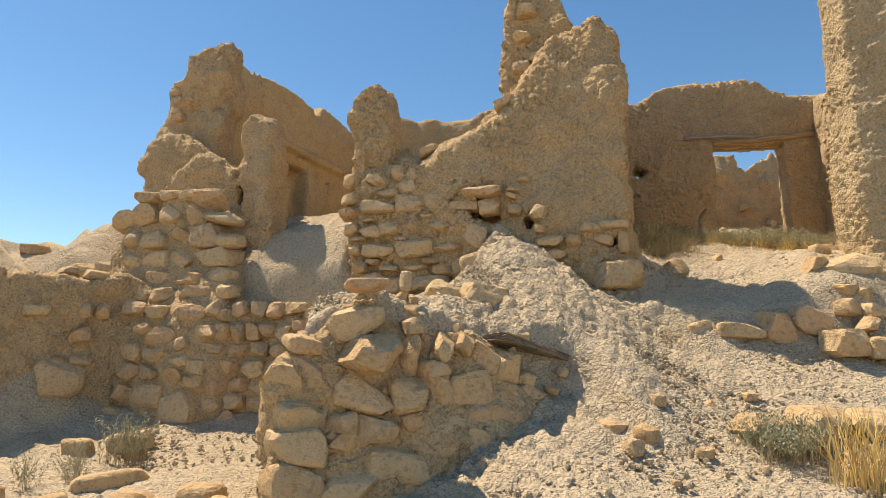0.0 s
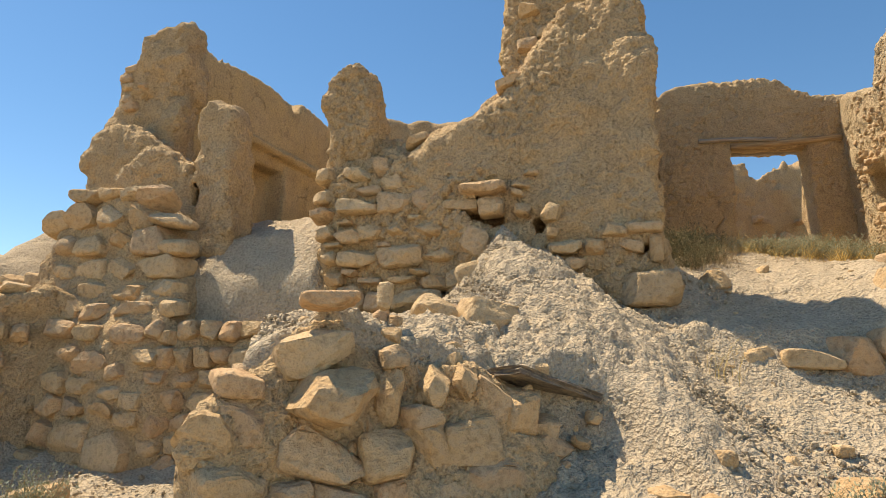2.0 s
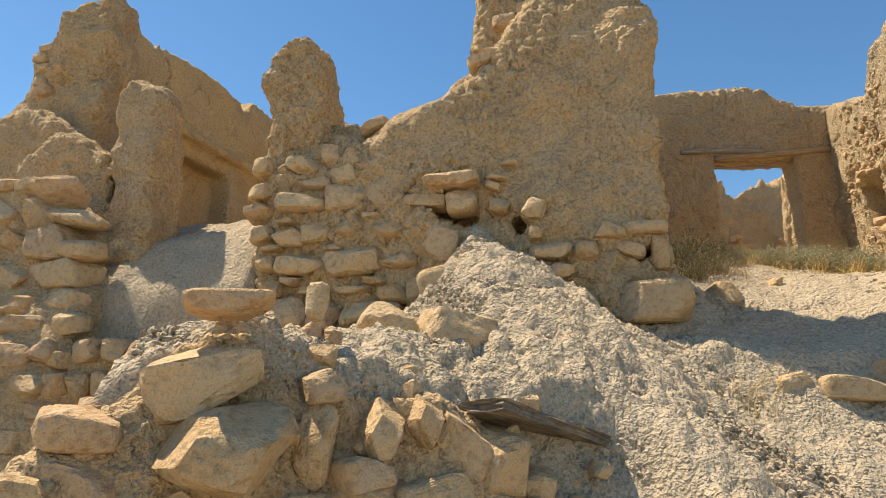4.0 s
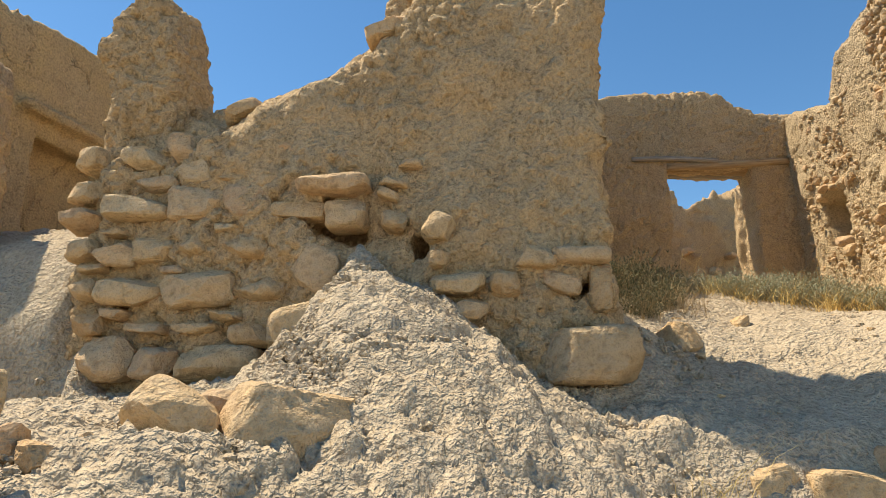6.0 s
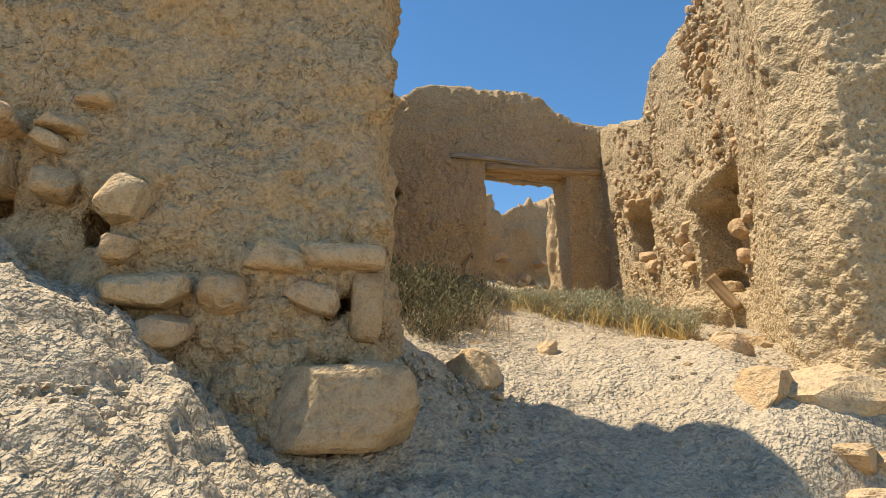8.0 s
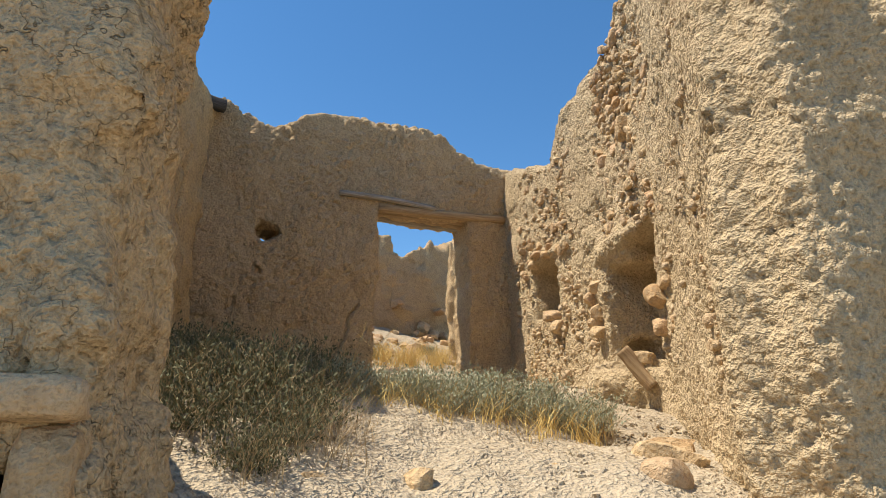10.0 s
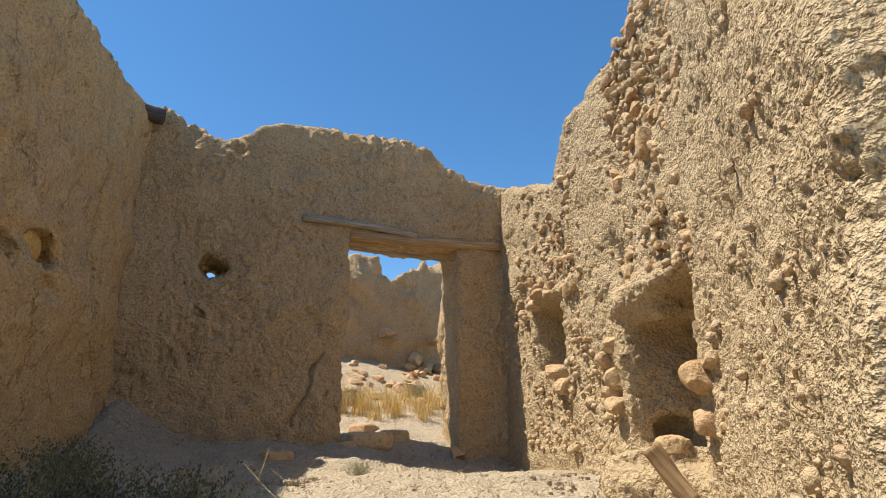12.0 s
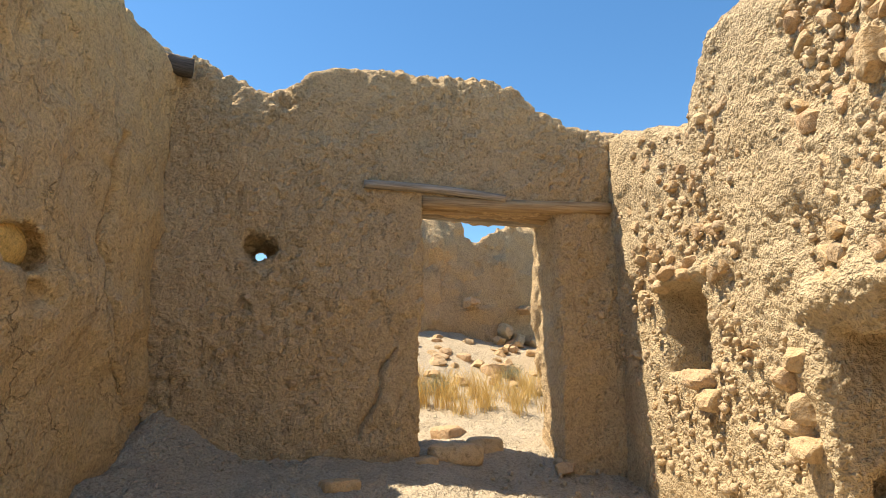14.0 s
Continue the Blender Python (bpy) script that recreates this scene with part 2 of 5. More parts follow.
def carve(name, field, lo, hi, h, rough=((2.0, 0.05), (8.0, 0.02)), mat=None, skin=None, close_by=5.5):
    """Solid from a signed field, roughened by noise near its skin, meshed on a grid of step h."""
    ax = [np.arange(lo[k] - 2 * h, hi[k] + 2.5 * h, h) for k in range(3)]
    X, Y, Z = np.meshgrid(*ax, indexing="ij")
    d = field(X, Y, Z).astype(np.float32)
    near = np.abs(d) < 0.32
    p = np.stack([X[near], Y[near], Z[near]], 1)
    dn = d[near]
    for scale, amp in rough:
        dn = dn + amp * fbm(p, scale, 2)
    d[near] = dn
    for s in (0, -1):
        d[s], d[:, s], d[:, :, s] = 1, 1, 1
    s = d < 0
    nx, ny, nz = d.shape
    acc = np.zeros((nx - 1, ny - 1, nz - 1, 3), np.float32)
    cnt = np.zeros((nx - 1, ny - 1, nz - 1), np.float32)
    corner = [(a, b, c) for a in (0, 1) for b in (0, 1) for c in (0, 1)]

    def sub(a, o):
        return a[o[0]:nx - 1 + o[0], o[1]:ny - 1 + o[1], o[2]:nz - 1 + o[2]]
    for o in corner:
        for k in range(3):
            if o[k]:
                continue
            q = list(o)
            q[k] = 1
            d0, d1 = sub(d, o), sub(d, q)
            m = (d0 < 0) != (d1 < 0)
            t = np.where(m, d0 / np.where(m, d0 - d1, 1), 0)
            for j in range(3):
                acc[..., j] += np.where(m, o[j] + (t if j == k else 0), 0)
            cnt += m
    used = cnt > 0
    idx = -np.ones(cnt.shape, np.int64)
    idx[used] = np.arange(used.sum())
    cell = np.stack(np.nonzero(used), 1)
    verts = (acc[used] / cnt[used][:, None] + cell) * h + np.array([ax[0][0], ax[1][0], ax[2][0]])
    quads = []
    for k in range(3):
        a, b = [j for j in range(3) if j != k]
        sl0, sl1 = [slice(None)] * 3, [slice(None)] * 3
        sl0[k], sl1[k] = slice(0, -1), slice(1, None)
        e0, e1 = s[tuple(sl0)], s[tuple(sl1)]
        flip = e0 if k != 1 else ~e0
        w = np.argwhere(e0 != e1)
        if not len(w):
            continue
        w = w[(w[:, a] > 0) & (w[:, b] > 0)]
        fl = flip[w[:, 0], w[:, 1], w[:, 2]]

        def at(da, db):
            q = w.copy()
            q[:, a] -= da
            q[:, b] -= db
            return idx[q[:, 0], q[:, 1], q[:, 2]]
        q = np.stack([at(1, 1), at(0, 1), at(0, 0), at(1, 0)], 1)
        q[~fl] = q[~fl][:, ::-1]
        quads.append(q)
    quads = np.concatenate(quads)
    if skin:
        verts = verts.astype(np.float64)
        vn = normals(verts, quads)
        c, n = verts[quads].mean(1), vn[quads].mean(1)
        faces, close = np.zeros(len(c), bool), np.zeros(len(c), bool)
        for px, py, pz in FOOTPATH:
            away = np.array((px, py, pz)) - c
            d = np.linalg.norm(away, axis=1)
            seen = (n * away).sum(1) > 0
            faces |= seen
            close |= seen & (d < close_by)
        sets = [quads[~faces], quads[faces & ~close], quads[close]]
        vs, qs, o = [], [], 0
        for level, q in enumerate(sets):
            if not len(q):
                continue
            ids, inv = np.unique(q, return_inverse=True)
            v, q = verts[ids], inv.reshape(-1, 4)
            w = np.c_[v, vn[ids]]
            for _ in range(level):
                w, q = refine(w, q)
            v, nn = w[:, :3], w[:, 3:] / np.maximum(1e-9, np.linalg.norm(w[:, 3:], axis=1))[:, None]
            v = v + nn * skin(v)[:, None]
            vs.append(v)
            qs.append(q + o)
            o += len(v)
        verts, quads = np.concatenate(vs), np.concatenate(qs)
    me = mesh_of(name, verts, quads)
    if mat:
        me.materials.append(mat)
    return new(name, me)


def worley(p, seed=0):
    """Distance to the nearest of a jittered lattice of points, cell size 1."""
    i = np.floor(p).astype(np.int64)
    best = np.full(len(p), 9.0, np.float32)
    for a in (-1, 0, 1):
        for b in (-1, 0, 1):
            for c in (-1, 0, 1):
                q = i + np.array((a, b, c))
                k = q & 63
                j = [LATTICE[(k[:, 0] + o) & 63, (k[:, 1] + 2 * o + seed) & 63, (k[:, 2] + 3 * o) & 63] * 0.5 + 0.5 for o in (0, 11, 23)]
                d2 = sum((q[:, m] + j[m] - p[:, m]) ** 2 for m in range(3))
                best = np.minimum(best, d2)
    return np.sqrt(best)


def lumps(p, scale, seed=0):
    """Rounded crumbs with creases between them, 0 to 1."""
    w = worley(p * scale + 0.25 * np.c_[fbm(p, scale, 1), fbm(p + 9, scale, 1), fbm(p + 5, scale, 1)], seed)
    return np.sqrt(np.maximum(0, 1 - (w / 0.95) ** 2))


def refine(verts, quads):
    """Each quad into four."""
    n = len(verts)
    e = np.sort(np.stack([quads, np.roll(quads, -1, 1)], -1).reshape(-1, 2), 1)
    u, inv = np.unique(e[:, 0] * n + e[:, 1], return_inverse=True)
    mids = (verts[u // n] + verts[u % n]) / 2
    cent = verts[quads].mean(1)
    m = n + inv.reshape(-1, 4)
    c = n + len(u) + np.arange(len(quads))
    out = [np.stack([quads[:, k], m[:, k], c, m[:, k - 1]], 1) for k in range(4)]
    return np.concatenate([verts, mids, cent]), np.concatenate(out)


def normals(verts, quads):
    v = verts[quads]
    f = np.cross(v[:, 2] - v[:, 0], v[:, 3] - v[:, 1])
    out = np.zeros_like(verts)
    for k in range(4):
        for j in range(3):
            out[:, j] += np.bincount(quads[:, k], f[:, j], len(verts))
    return out / np.maximum(1e-9, np.linalg.norm(out, axis=1))[:, None]


class Line:
    """A wall's face line in plan: u along it from a to b, v out of the face towards its right-hand side."""

    def __init__(self, a, b):
        self.a = np.array(a, float)
        d = np.array(b, float) - self.a
        self.length = float(np.hypot(*d))
        self.d = d / self.length
        self.n = np.array([self.d[1], -self.d[0]])

    def uv(self, X, Y):
        x, y = X - self.a[0], Y - self.a[1]
        return x * self.d[0] + y * self.d[1], x * self.n[0] + y * self.n[1]

    def at(self, u, v, z):
        p = self.a + self.d * u + self.n * v
        return Vector((p[0], p[1], z))

    def turn(self):
        return math.degrees(math.atan2(self.d[1], self.d[0]))


def slab(line, u0, u1, thick, bottom, us, zs, batter=0.0, z0=0.0, k=0.07, face=0.0, shed=0.1, ragged=0.0):
    """Field of an upright wall with a ragged top profile."""
    def field(X, Y, Z):
        u, v = line.uv(X, Y)
        v = v - (face(u, Z) if callable(face) else face) + batter * (Z - z0)
        top = np.interp(u, us, zs) + ragged * (1 + 0.7 * np.sin(2.7 * u + 1)) * (0.7 * np.sin(13 * u + 2.5 * np.sin(4.1 * u)) + np.sin(37 * u + 3 * v + 1.9 * np.sin(7.7 * u)) + 0.9 * np.sin(67 * u - 5 * v + 2.2 * np.sin(11.3 * u))) - shed * np.maximum(0, v + 0.55 * thick)
        d = smax(np.abs(u - (u0 + u1) / 2) - (u1 - u0) / 2, np.abs(v + thick / 2) - thick / 2, k)
        return smax(smax(d, (Z - top) * 0.8, k), bottom - Z, 0.02)
    return field


def block(line, u0, u1, v0, v1, z0, z1, k=0.03):
    def field(X, Y, Z):
        u, v = line.uv(X, Y)
        d = smax(np.abs(u - (u0 + u1) / 2) - (u1 - u0) / 2, np.abs(v - (v0 + v1) / 2) - (v1 - v0) / 2, k)
        return smax(d, np.abs(Z - (z0 + z1) / 2) - (z1 - z0) / 2, k)
    return field


def ball(c, r, sq=(1, 1, 1)):
    def field(X, Y, Z):
        return (np.sqrt(((X - c[0]) / sq[0]) ** 2 + ((Y - c[1]) / sq[1]) ** 2 + ((Z - c[2]) / sq[2]) ** 2) - r) * min(sq)
    return field


def joined(*fields, k=0.06):
    def field(X, Y, Z):
        d = fields[0](X, Y, Z)
        for f in fields[1:]:
            d = smin(d, f(X, Y, Z), k)
        return d
    return field


def cut(field, *holes, k=0.03):
    def out(X, Y, Z):
        d = field(X, Y, Z)
        for hfield in holes:
            d = smax(d, -hfield(X, Y, Z), k)
        return d
    return out


# ---- plan ----
MID = Line((-1.05, 7.05), (1.84, 6.25))
MID_END = Line((1.80, 6.26), (2.15, 6.90))
LEFT = Line((-3.54, 7.56), (-1.58, 6.90))
DOOR = Line((3.28, 12.36), (7.10, 11.50))
WINDOW = Line((-3.30, 8.90), (-1.87, 12.40))
ROOM = Line((1.45, 8.70), (3.20, 12.50))
RIGHT_A = Line((7.15, 11.60), (6.35, 9.10))
RIGHT_B = Line((6.35, 9.10), (5.65, 7.70))
RIGHT_C = Line((5.65, 7.70), (4.05, 6.25))
RIGHT_D = Line((4.05, 6.25), (4.10, 5.95))
RIGHT_E = Line((4.10, 5.95), (5.1, 5.22))
FAR = Line((6.6, 16.35), (10.0, 15.95))
STUB = Line((-1.05, 4.12), (0.98, 4.85))
FENCE = Line((-6.2, 5.5), (-3.6, 7.3))
STUB_U, STUB_Z = [0.0, 0.2, 0.4, 0.57, 0.75, 1.0, 1.3, 1.6, 1.9, 2.3], [1.48, 1.66, 1.86, 1.98, 1.96, 1.86, 1.75, 1.66, 1.50, 1.25]


# ---- ground ----
def ground_height(x, y):
    right = np.interp(y, [-40, -5, 0, 3.5, 4.7, 5.5, 5.7, 5.88, 6.3, 7.0, 8, 9.4, 11, 12, 12.8, 14, 15.7, 17, 22, 60, 400],
                      [-1.5, -0.6, 0.0, 0.62, 1.08, 1.55, 1.72, 2.0, 2.2, 2.6, 3.0, 3.35, 3.3, 3.58, 3.72, 4.12, 4.85, 5.35, 5.5, 5.0, 3.0])
    left = np.interp(y, [-40, -5, 0, 4.2, 6.1, 6.9, 7.3, 12, 15, 18, 60, 400], [-1.5, -0.6, 0.0, 0.42, 0.66, 0.92, 1.0, 1.3, 1.4, 2, 4, 3])
    z = left + (right - left) * sstep(-1.1, 0.9, x)
    # hill beyond the low wall
    hill = np.interp(y, [6.0, 7.5, 10, 15, 18, 60, 400], [0.9, 2.3, 3.3, 4.2, 4.2, 4.0, 3.0])
    z = z + (np.maximum(hill, z) - z) * sstep(-3.6, -4.3, x) * sstep(6.9, 7.6, y - 0.69 * (x + 3.6))
    # bank under the right wall
    z = z + 0.32 * sstep(2.9, 3.9, x) * sstep(5.5, 6.0, y) * sstep(7.6, 6.4, y)
    # terrace behind the stone stub
    u, v = STUB.uv(x, y)
    front = np.interp(u, STUB_U, STUB_Z)
    t1 = front + (np.maximum(front, np.interp(-v, [0.3, 0.6, 0.9, 1.8, 3.0], [1.9, 2.02, 1.98, 2.1, 2.25])) - front) * sstep(0.1, 0.7, -v)
    m1 = sstep(-1.1, -0.95, x) * sstep(1.0, 0.2, x) * sstep(0.1, 0.26, -v)
    z = z + (np.maximum(t1, z) - z) * m1 * sstep(8.0, 7.0, y)
    # fill between left wall and window wall
    u, v = LEFT.uv(x, y)
    t2 = np.interp(-v, [0.08, 0.3, 0.6, 1.5, 3, 7], [2.15, 2.6, 3.08, 3.5, 3.65, 4.0])
    m2 = sstep(0.12, 0.3, -v) * sstep(-0.55, -0.2, u) * sstep(2.8, 2.4, u)
    z = z + (np.maximum(t2, z) - z) * m2 * sstep(16, 13, y)
    # heap of fallen mud against the middle wall
    u, v = STUB.uv(x, y)
    z = smax(z, 2.92 - 0.86 * np.hypot((x - 0.58) * np.where(x < 0.58, 1.5, 0.92), y - 6.5) - 2.0 * np.maximum(0, v + 0.34) * sstep(2.5, 2.15, u), 0.15)
    z = smax(z, 2.90 - 0.62 * np.hypot(x - 1.75, (y - 6.8) * np.where(y < 6.8, 2.0, 0.9)), 0.12)
    # debris in the corner of the room
    z = smax(z, 4.0 - 0.75 * np.hypot((x - 3.3) * 0.8, y - 12.4), 0.15)
    z = smax(z, 3.95 - 0.55 * np.hypot(x - 7.6, y - 13.6), 0.15)
    # far rubble slope
    z = smax(z, 5.3 - 0.5 * np.hypot((x - 9.0) * 0.5, y - 17.0), 0.2)
    return z


def axis(lo, hi, a, b, step, fine, reach):
    """Grid lines: fine from a to b, coarser from lo to hi, then ever wider."""
    mid = list(np.arange(lo, a, step)) + list(np.arange(a, b, fine)) + list(np.arange(b, hi, step))
    s, left, right = step, [lo], [hi]
    while left[-1] > -reach:
        s *= 1.16
        left.append(left[-1] - s)
        right.append(right[-1] + s)
    return np.array(left[:0:-1] + mid + right)


def build_ground():
    xs, ys = axis(-4.0, 7.2, -1.1, 3.2, 0.032, 0.0165, 900), axis(3.2, 13.0, 4.2, 7.3, 0.032, 0.0165, 900)
    X, Y = np.meshgrid(xs, ys, indexing="ij")
    x, y = X.ravel(), Y.ravel()
    z = ground_height(x, y)
    far = sstep(60, 14, np.hypot(x, y - 7))
    p = np.c_[x, y, z]
    heap = sstep(1.9, 0.6, np.hypot(x - 0.7, (y - 6.1) * 0.9)) + sstep(-1.2, -0.8, x) * sstep(1.2, 0.3, x) * sstep(4.0, 4.4, y) * sstep(6.8, 6.0, y)
    heap = heap + 0.45 * sstep(-2.9, -2.2, x) * sstep(-0.8, -1.3, x) * sstep(6.9, 7.2, y) * sstep(9.5, 8.5, y)
    heap = np.clip(heap + 0.6 * sstep(2.4, 1.2, np.hypot(x - 3.3, y - 12.2)) + 0.35 * sstep(0.0, 1.5, y - 12.4), 0, 1)
    near = (x > -4.4) & (x < 7.6) & (y > 2.8) & (y < 13.4)
    z = z + 0.5 * sstep(-3.8, -5.0, x) * sstep(6.5, 8.0, y) * fbm(p, 1.3, 3) + far * (0.07 * fbm(p, 0.8, 3) + (0.02 + 0.03 * heap) * fbm(p, 4.0, 3))
    q, hp = p[near], heap[near]
    patch = sstep(-0.25, 0.5, fbm(q, 1.1, 3))
    crumbs = (0.008 + 0.018 * patch + 0.05 * hp) * (lumps(q, 7.0) - 0.5) + (0.010 + 0.016 * patch + 0.05 * hp) * (lumps(q, 16.0, 7) - 0.5) + (0.006 + 0.010 * patch + 0.034 * hp) * (lumps(q, 29.0, 3) - 0.5)
    z[near] += crumbs + (0.008 + 0.012 * hp) * fbm(q, 18.0, 2)
    nx, ny = len(xs), len(ys)
    i = np.arange(nx * ny).reshape(nx, ny)
    q = np.stack([i[:-1, :-1], i[1:, :-1], i[1:, 1:], i[:-1, 1:]], -1).reshape(-1, 4)
    me = mesh_of("ground", np.c_[x, y, z], q)
    me.materials.append(SOIL)
    return tagged(new("ground", me), "pale dusty trodden earth strewn with mud crumbs", "ground", kind="structure")


ground = build_ground()


def gz(x, y):
    return float(ground_height(np.array([x], float), np.array([y], float))[0])


# ---- walls ----
def plaster_skin(rough_from, rough_to, amount=0.03, base=0.007):
    """Weathered plaster: fine pitting, with crumbly patches that grow towards the eroded tops."""
    def skin(p):
        patch = sstep(rough_from, rough_to, 0.5 + 0.5 * fbm(p, 1.3, 2) + 0.1 * fbm(p, 6.0, 2))
        return 0.016 * fbm(p, 6.5, 3) + (base + amount * patch) * (lumps(p, 16.0) - 0.6) + (0.010 + 0.016 * patch) * (lumps(p, 34.0, 7) - 0.6) + 0.009 * fbm(p, 22.0, 2)
    return skin


def groove(skin, line, us, zs, deep=0.05, wide=0.016):
    """A long crack down a wall's face along u = us at heights zs."""
    def out(p):
        u, v = line.uv(p[:, 0], p[:, 1])
        uu = np.interp(p[:, 2], zs, us) + 0.05 * fbm(p * np.array((0, 0, 1.0)), 6.0, 3)
        d = np.abs(u - uu) + 9 * np.maximum(0, np.maximum(zs[0] - p[:, 2], p[:, 2] - zs[-1])) + 9 * np.maximum(0, np.abs(v) - 0.15)
        return skin(p) - deep * np.exp(-(d / wide) ** 2)
    return out


def rubble_skin(amount=0.03):
    def skin(p):
        patch = sstep(-0.5, 0.5, fbm(p, 1.7, 2))
        return amount * (0.25 + 0.75 * patch) * (lumps(p, 17.0) - 0.6) + 0.75 * amount * (lumps(p, 37.0, 7) - 0.6) + 0.009 * fbm(p, 24.0, 2)
    return skin


def wall(name, field, lo, hi, h, mat, label, rough=((2.0, 0.05), (8.0, 0.02)), category="wall", skin=None, close_by=4.0):
    return tagged(carve(name, field, lo, hi, h, rough, mat, skin, close_by), label, category, kind="structure")


mid_field = joined(
    slab(MID, -0.06, 3.0, 0.54, 1.6, [-0.1, 0.05, 0.6, 0.83, 1.12, 1.46, 1.63, 1.82, 1.97, 2.25, 2.8, 3.03],
         [3.7, 3.84, 4.02, 3.96, 4.1, 4.28, 4.38, 4.57, 4.86, 5.22, 5.46, 5.2], batter=0.05, z0=2.6, shed=0.85, k=0.05, ragged=0.014),
    slab(MID, -0.08, 0.42, 0.42, 3.3, [-0.1, -0.03, 0.06, 0.2, 0.3, 0.38, 0.46], [4.45, 4.68, 4.76, 4.84, 4.74, 4.5, 4.2], face=-0.10, k=0.06),
    slab(MID, 1.62, 2.5, 0.2, 2.5, [1.6, 1.7, 1.8, 2.3, 2.5], [4.9, 5.8, 6.15, 6.1, 5.6], face=-0.6, batter=0.03, z0=2.6),
    slab(MID_END, 0.03, 0.68, 0.5, 1.8, [0.0, 0.35, 0.7], [5.25, 4.7, 4.3], batter=0.08, z0=2.7, face=0.04),
    # unseen stretch behind the end, added to cast shade on the sagebrush ground
    slab(Line((2.0, 6.8), (1.78, 7.9)), 0.0, 1.1, 0.35, 1.9, [0.0, 0.4, 1.1], [4.2, 3.7, 3.4]), k=0.08)
mid_field = cut(mid_field, block(MID, -0.3, 1.30, -0.065, 0.3, 1.0, 3.68, 0.06), k=0.05)
mid_field = cut(mid_field, block(MID, 1.16, 1.66, -0.34, 0.2, 3.07, 3.18), block(MID, 1.36, 1.52, -0.34, 0.2, 3.1, 3.32), block(MID, 1.98, 2.10, -0.34, 0.2, 2.9, 3.06), block(MID, 1.0, 1.22, -0.3, 0.2, 2.3, 2.5),
                ball(tuple(MID_END.at(0.34, 0.0, 2.98)), 0.07, (1, 1, 1.2)), ball(tuple(MID_END.at(0.48, 0.0, 2.99)), 0.05, (1, 1, 1.8)), ball(tuple(MID_END.at(0.30, 0.0, 2.72)), 0.05), block(MID, 2.72, 2.92, -0.3, 0.2, 2.72, 2.79), block(MID, 2.62, 2.85, -0.3, 0.2, 2.24, 2.30))
wall_middle = wall("wall_middle", mid_field, (-1.4, 5.9, 1.7), (2.4, 8.0, 6.3), 0.05, MUD,
                   "ruined fieldstone wall with crumbling cracked mud plaster", ((1.6, 0.05), (4.5, 0.034), (11.0, 0.022)), skin=plaster_skin(0.40, 0.66, 0.055, 0.020), close_by=5.5)

def left_bulge(u, z):
    return 0.33 * sstep(2.75, 1.95, z) * sstep(1.7, 0.8, u)


def left_back(u, z):
    return left_bulge(u, z) - 0.045


left_field = joined(
    slab(LEFT, -0.62, 2.5, 0.5, 0.6, [-0.6, 1.6, 2.5], [2.25, 2.18, 2.08], batter=0.05, z0=1.5, face=left_back),
    slab(LEFT, -0.66, 1.2, 0.8, 0.6, [-0.66, -0.52, -0.3, 0.1, 0.5, 0.8, 1.0, 1.2], [3.2, 3.4, 3.66, 3.78, 3.7, 3.5, 3.1, 2.6], batter=0.05, z0=1.5, shed=0.5, face=left_back),
    slab(LEFT, 0.78, 1.30, 0.5, 2.6, [0.76, 0.85, 0.98, 1.18, 1.3], [4.3, 4.6, 4.74, 4.74, 4.5], face=-0.42, k=0.12, batter=0.03, z0=3.0),
    slab(LEFT, -0.42, 0.8, 0.5, 2.6, [-0.5, -0.2, 0.1, 0.5, 0.9], [3.6, 4.1, 4.3, 4.2, 4.05], face=-0.5), k=0.12)
left_field = cut(left_field, block(LEFT, 1.0, 1.22, -0.7, 0.3, 2.72, 2.9, 0.03))
wall_left = wall("wall_left", left_field, (-4.5, 6.5, 0.7), (-0.8, 9.2, 4.9), 0.045, MUD,
                 "ruined fieldstone retaining wall topped with eroded mud", ((1.5, 0.05), (4.0, 0.035), (11.0, 0.014)), skin=plaster_skin(0.4, 0.7, 0.035))

TOWER = Line((-3.7, 8.6), (-2.5, 8.2))
pier_field = joined(
    slab(TOWER, -0.45, 0.62, 0.5, 2.8, [-0.5, -0.35, -0.3, 0.0, 0.06, 0.2, 0.6, 0.75], [5.0, 5.2, 5.5, 5.6, 5.95, 6.05, 6.15, 6.05], k=0.12),
    slab(TOWER, -0.42, 0.75, 0.4, 2.8, [-0.42, -0.2, 0.2, 0.75], [4.55, 4.75, 4.7, 4.3], face=0.25), k=0.1)
wall_pier = wall("wall_pier", pier_field, (-4.6, 7.7, 2.8), (-2.4, 9.4, 6.4), 0.045, MUD,
                 "eroded rough mud pier of a ruined house", ((1.4, 0.07), (4.0, 0.04), (10.0, 0.02)), skin=plaster_skin(0.3, 0.6, 0.04))
tower_field = joined(
    slab(WINDOW, -0.2, 4.2, 0.45, 2.8, [-0.2, 0.15, 0.7, 1.44, 2.38, 2.55, 2.62, 2.8, 3.3, 3.7, 4.2], [6.1, 6.35, 6.2, 6.3, 6.3, 6.12, 6.2, 6.42, 6.35, 6.25, 6.2], k=0.03, ragged=0.018),
    block(WINDOW, 0.9, 4.2, -0.2, 0.13, 5.14, 5.30), block(WINDOW, 2.26, 4.2, -0.2, 0.06, 3.0, 5.10), k=0.02)
tower_field = cut(tower_field, block(WINDOW, 1.2, 2.24, -0.28, 0.2, 3.2, 4.94), k=0.01)
wall_window = wall("wall_window", tower_field, (-4.6, 7.9, 3.0), (-1.3, 13.2, 6.6), 0.05, MUD_SMOOTH,
                   "tall smooth mud-plastered ruin wall with a blind window", ((1.2, 0.03), (6.0, 0.014)))

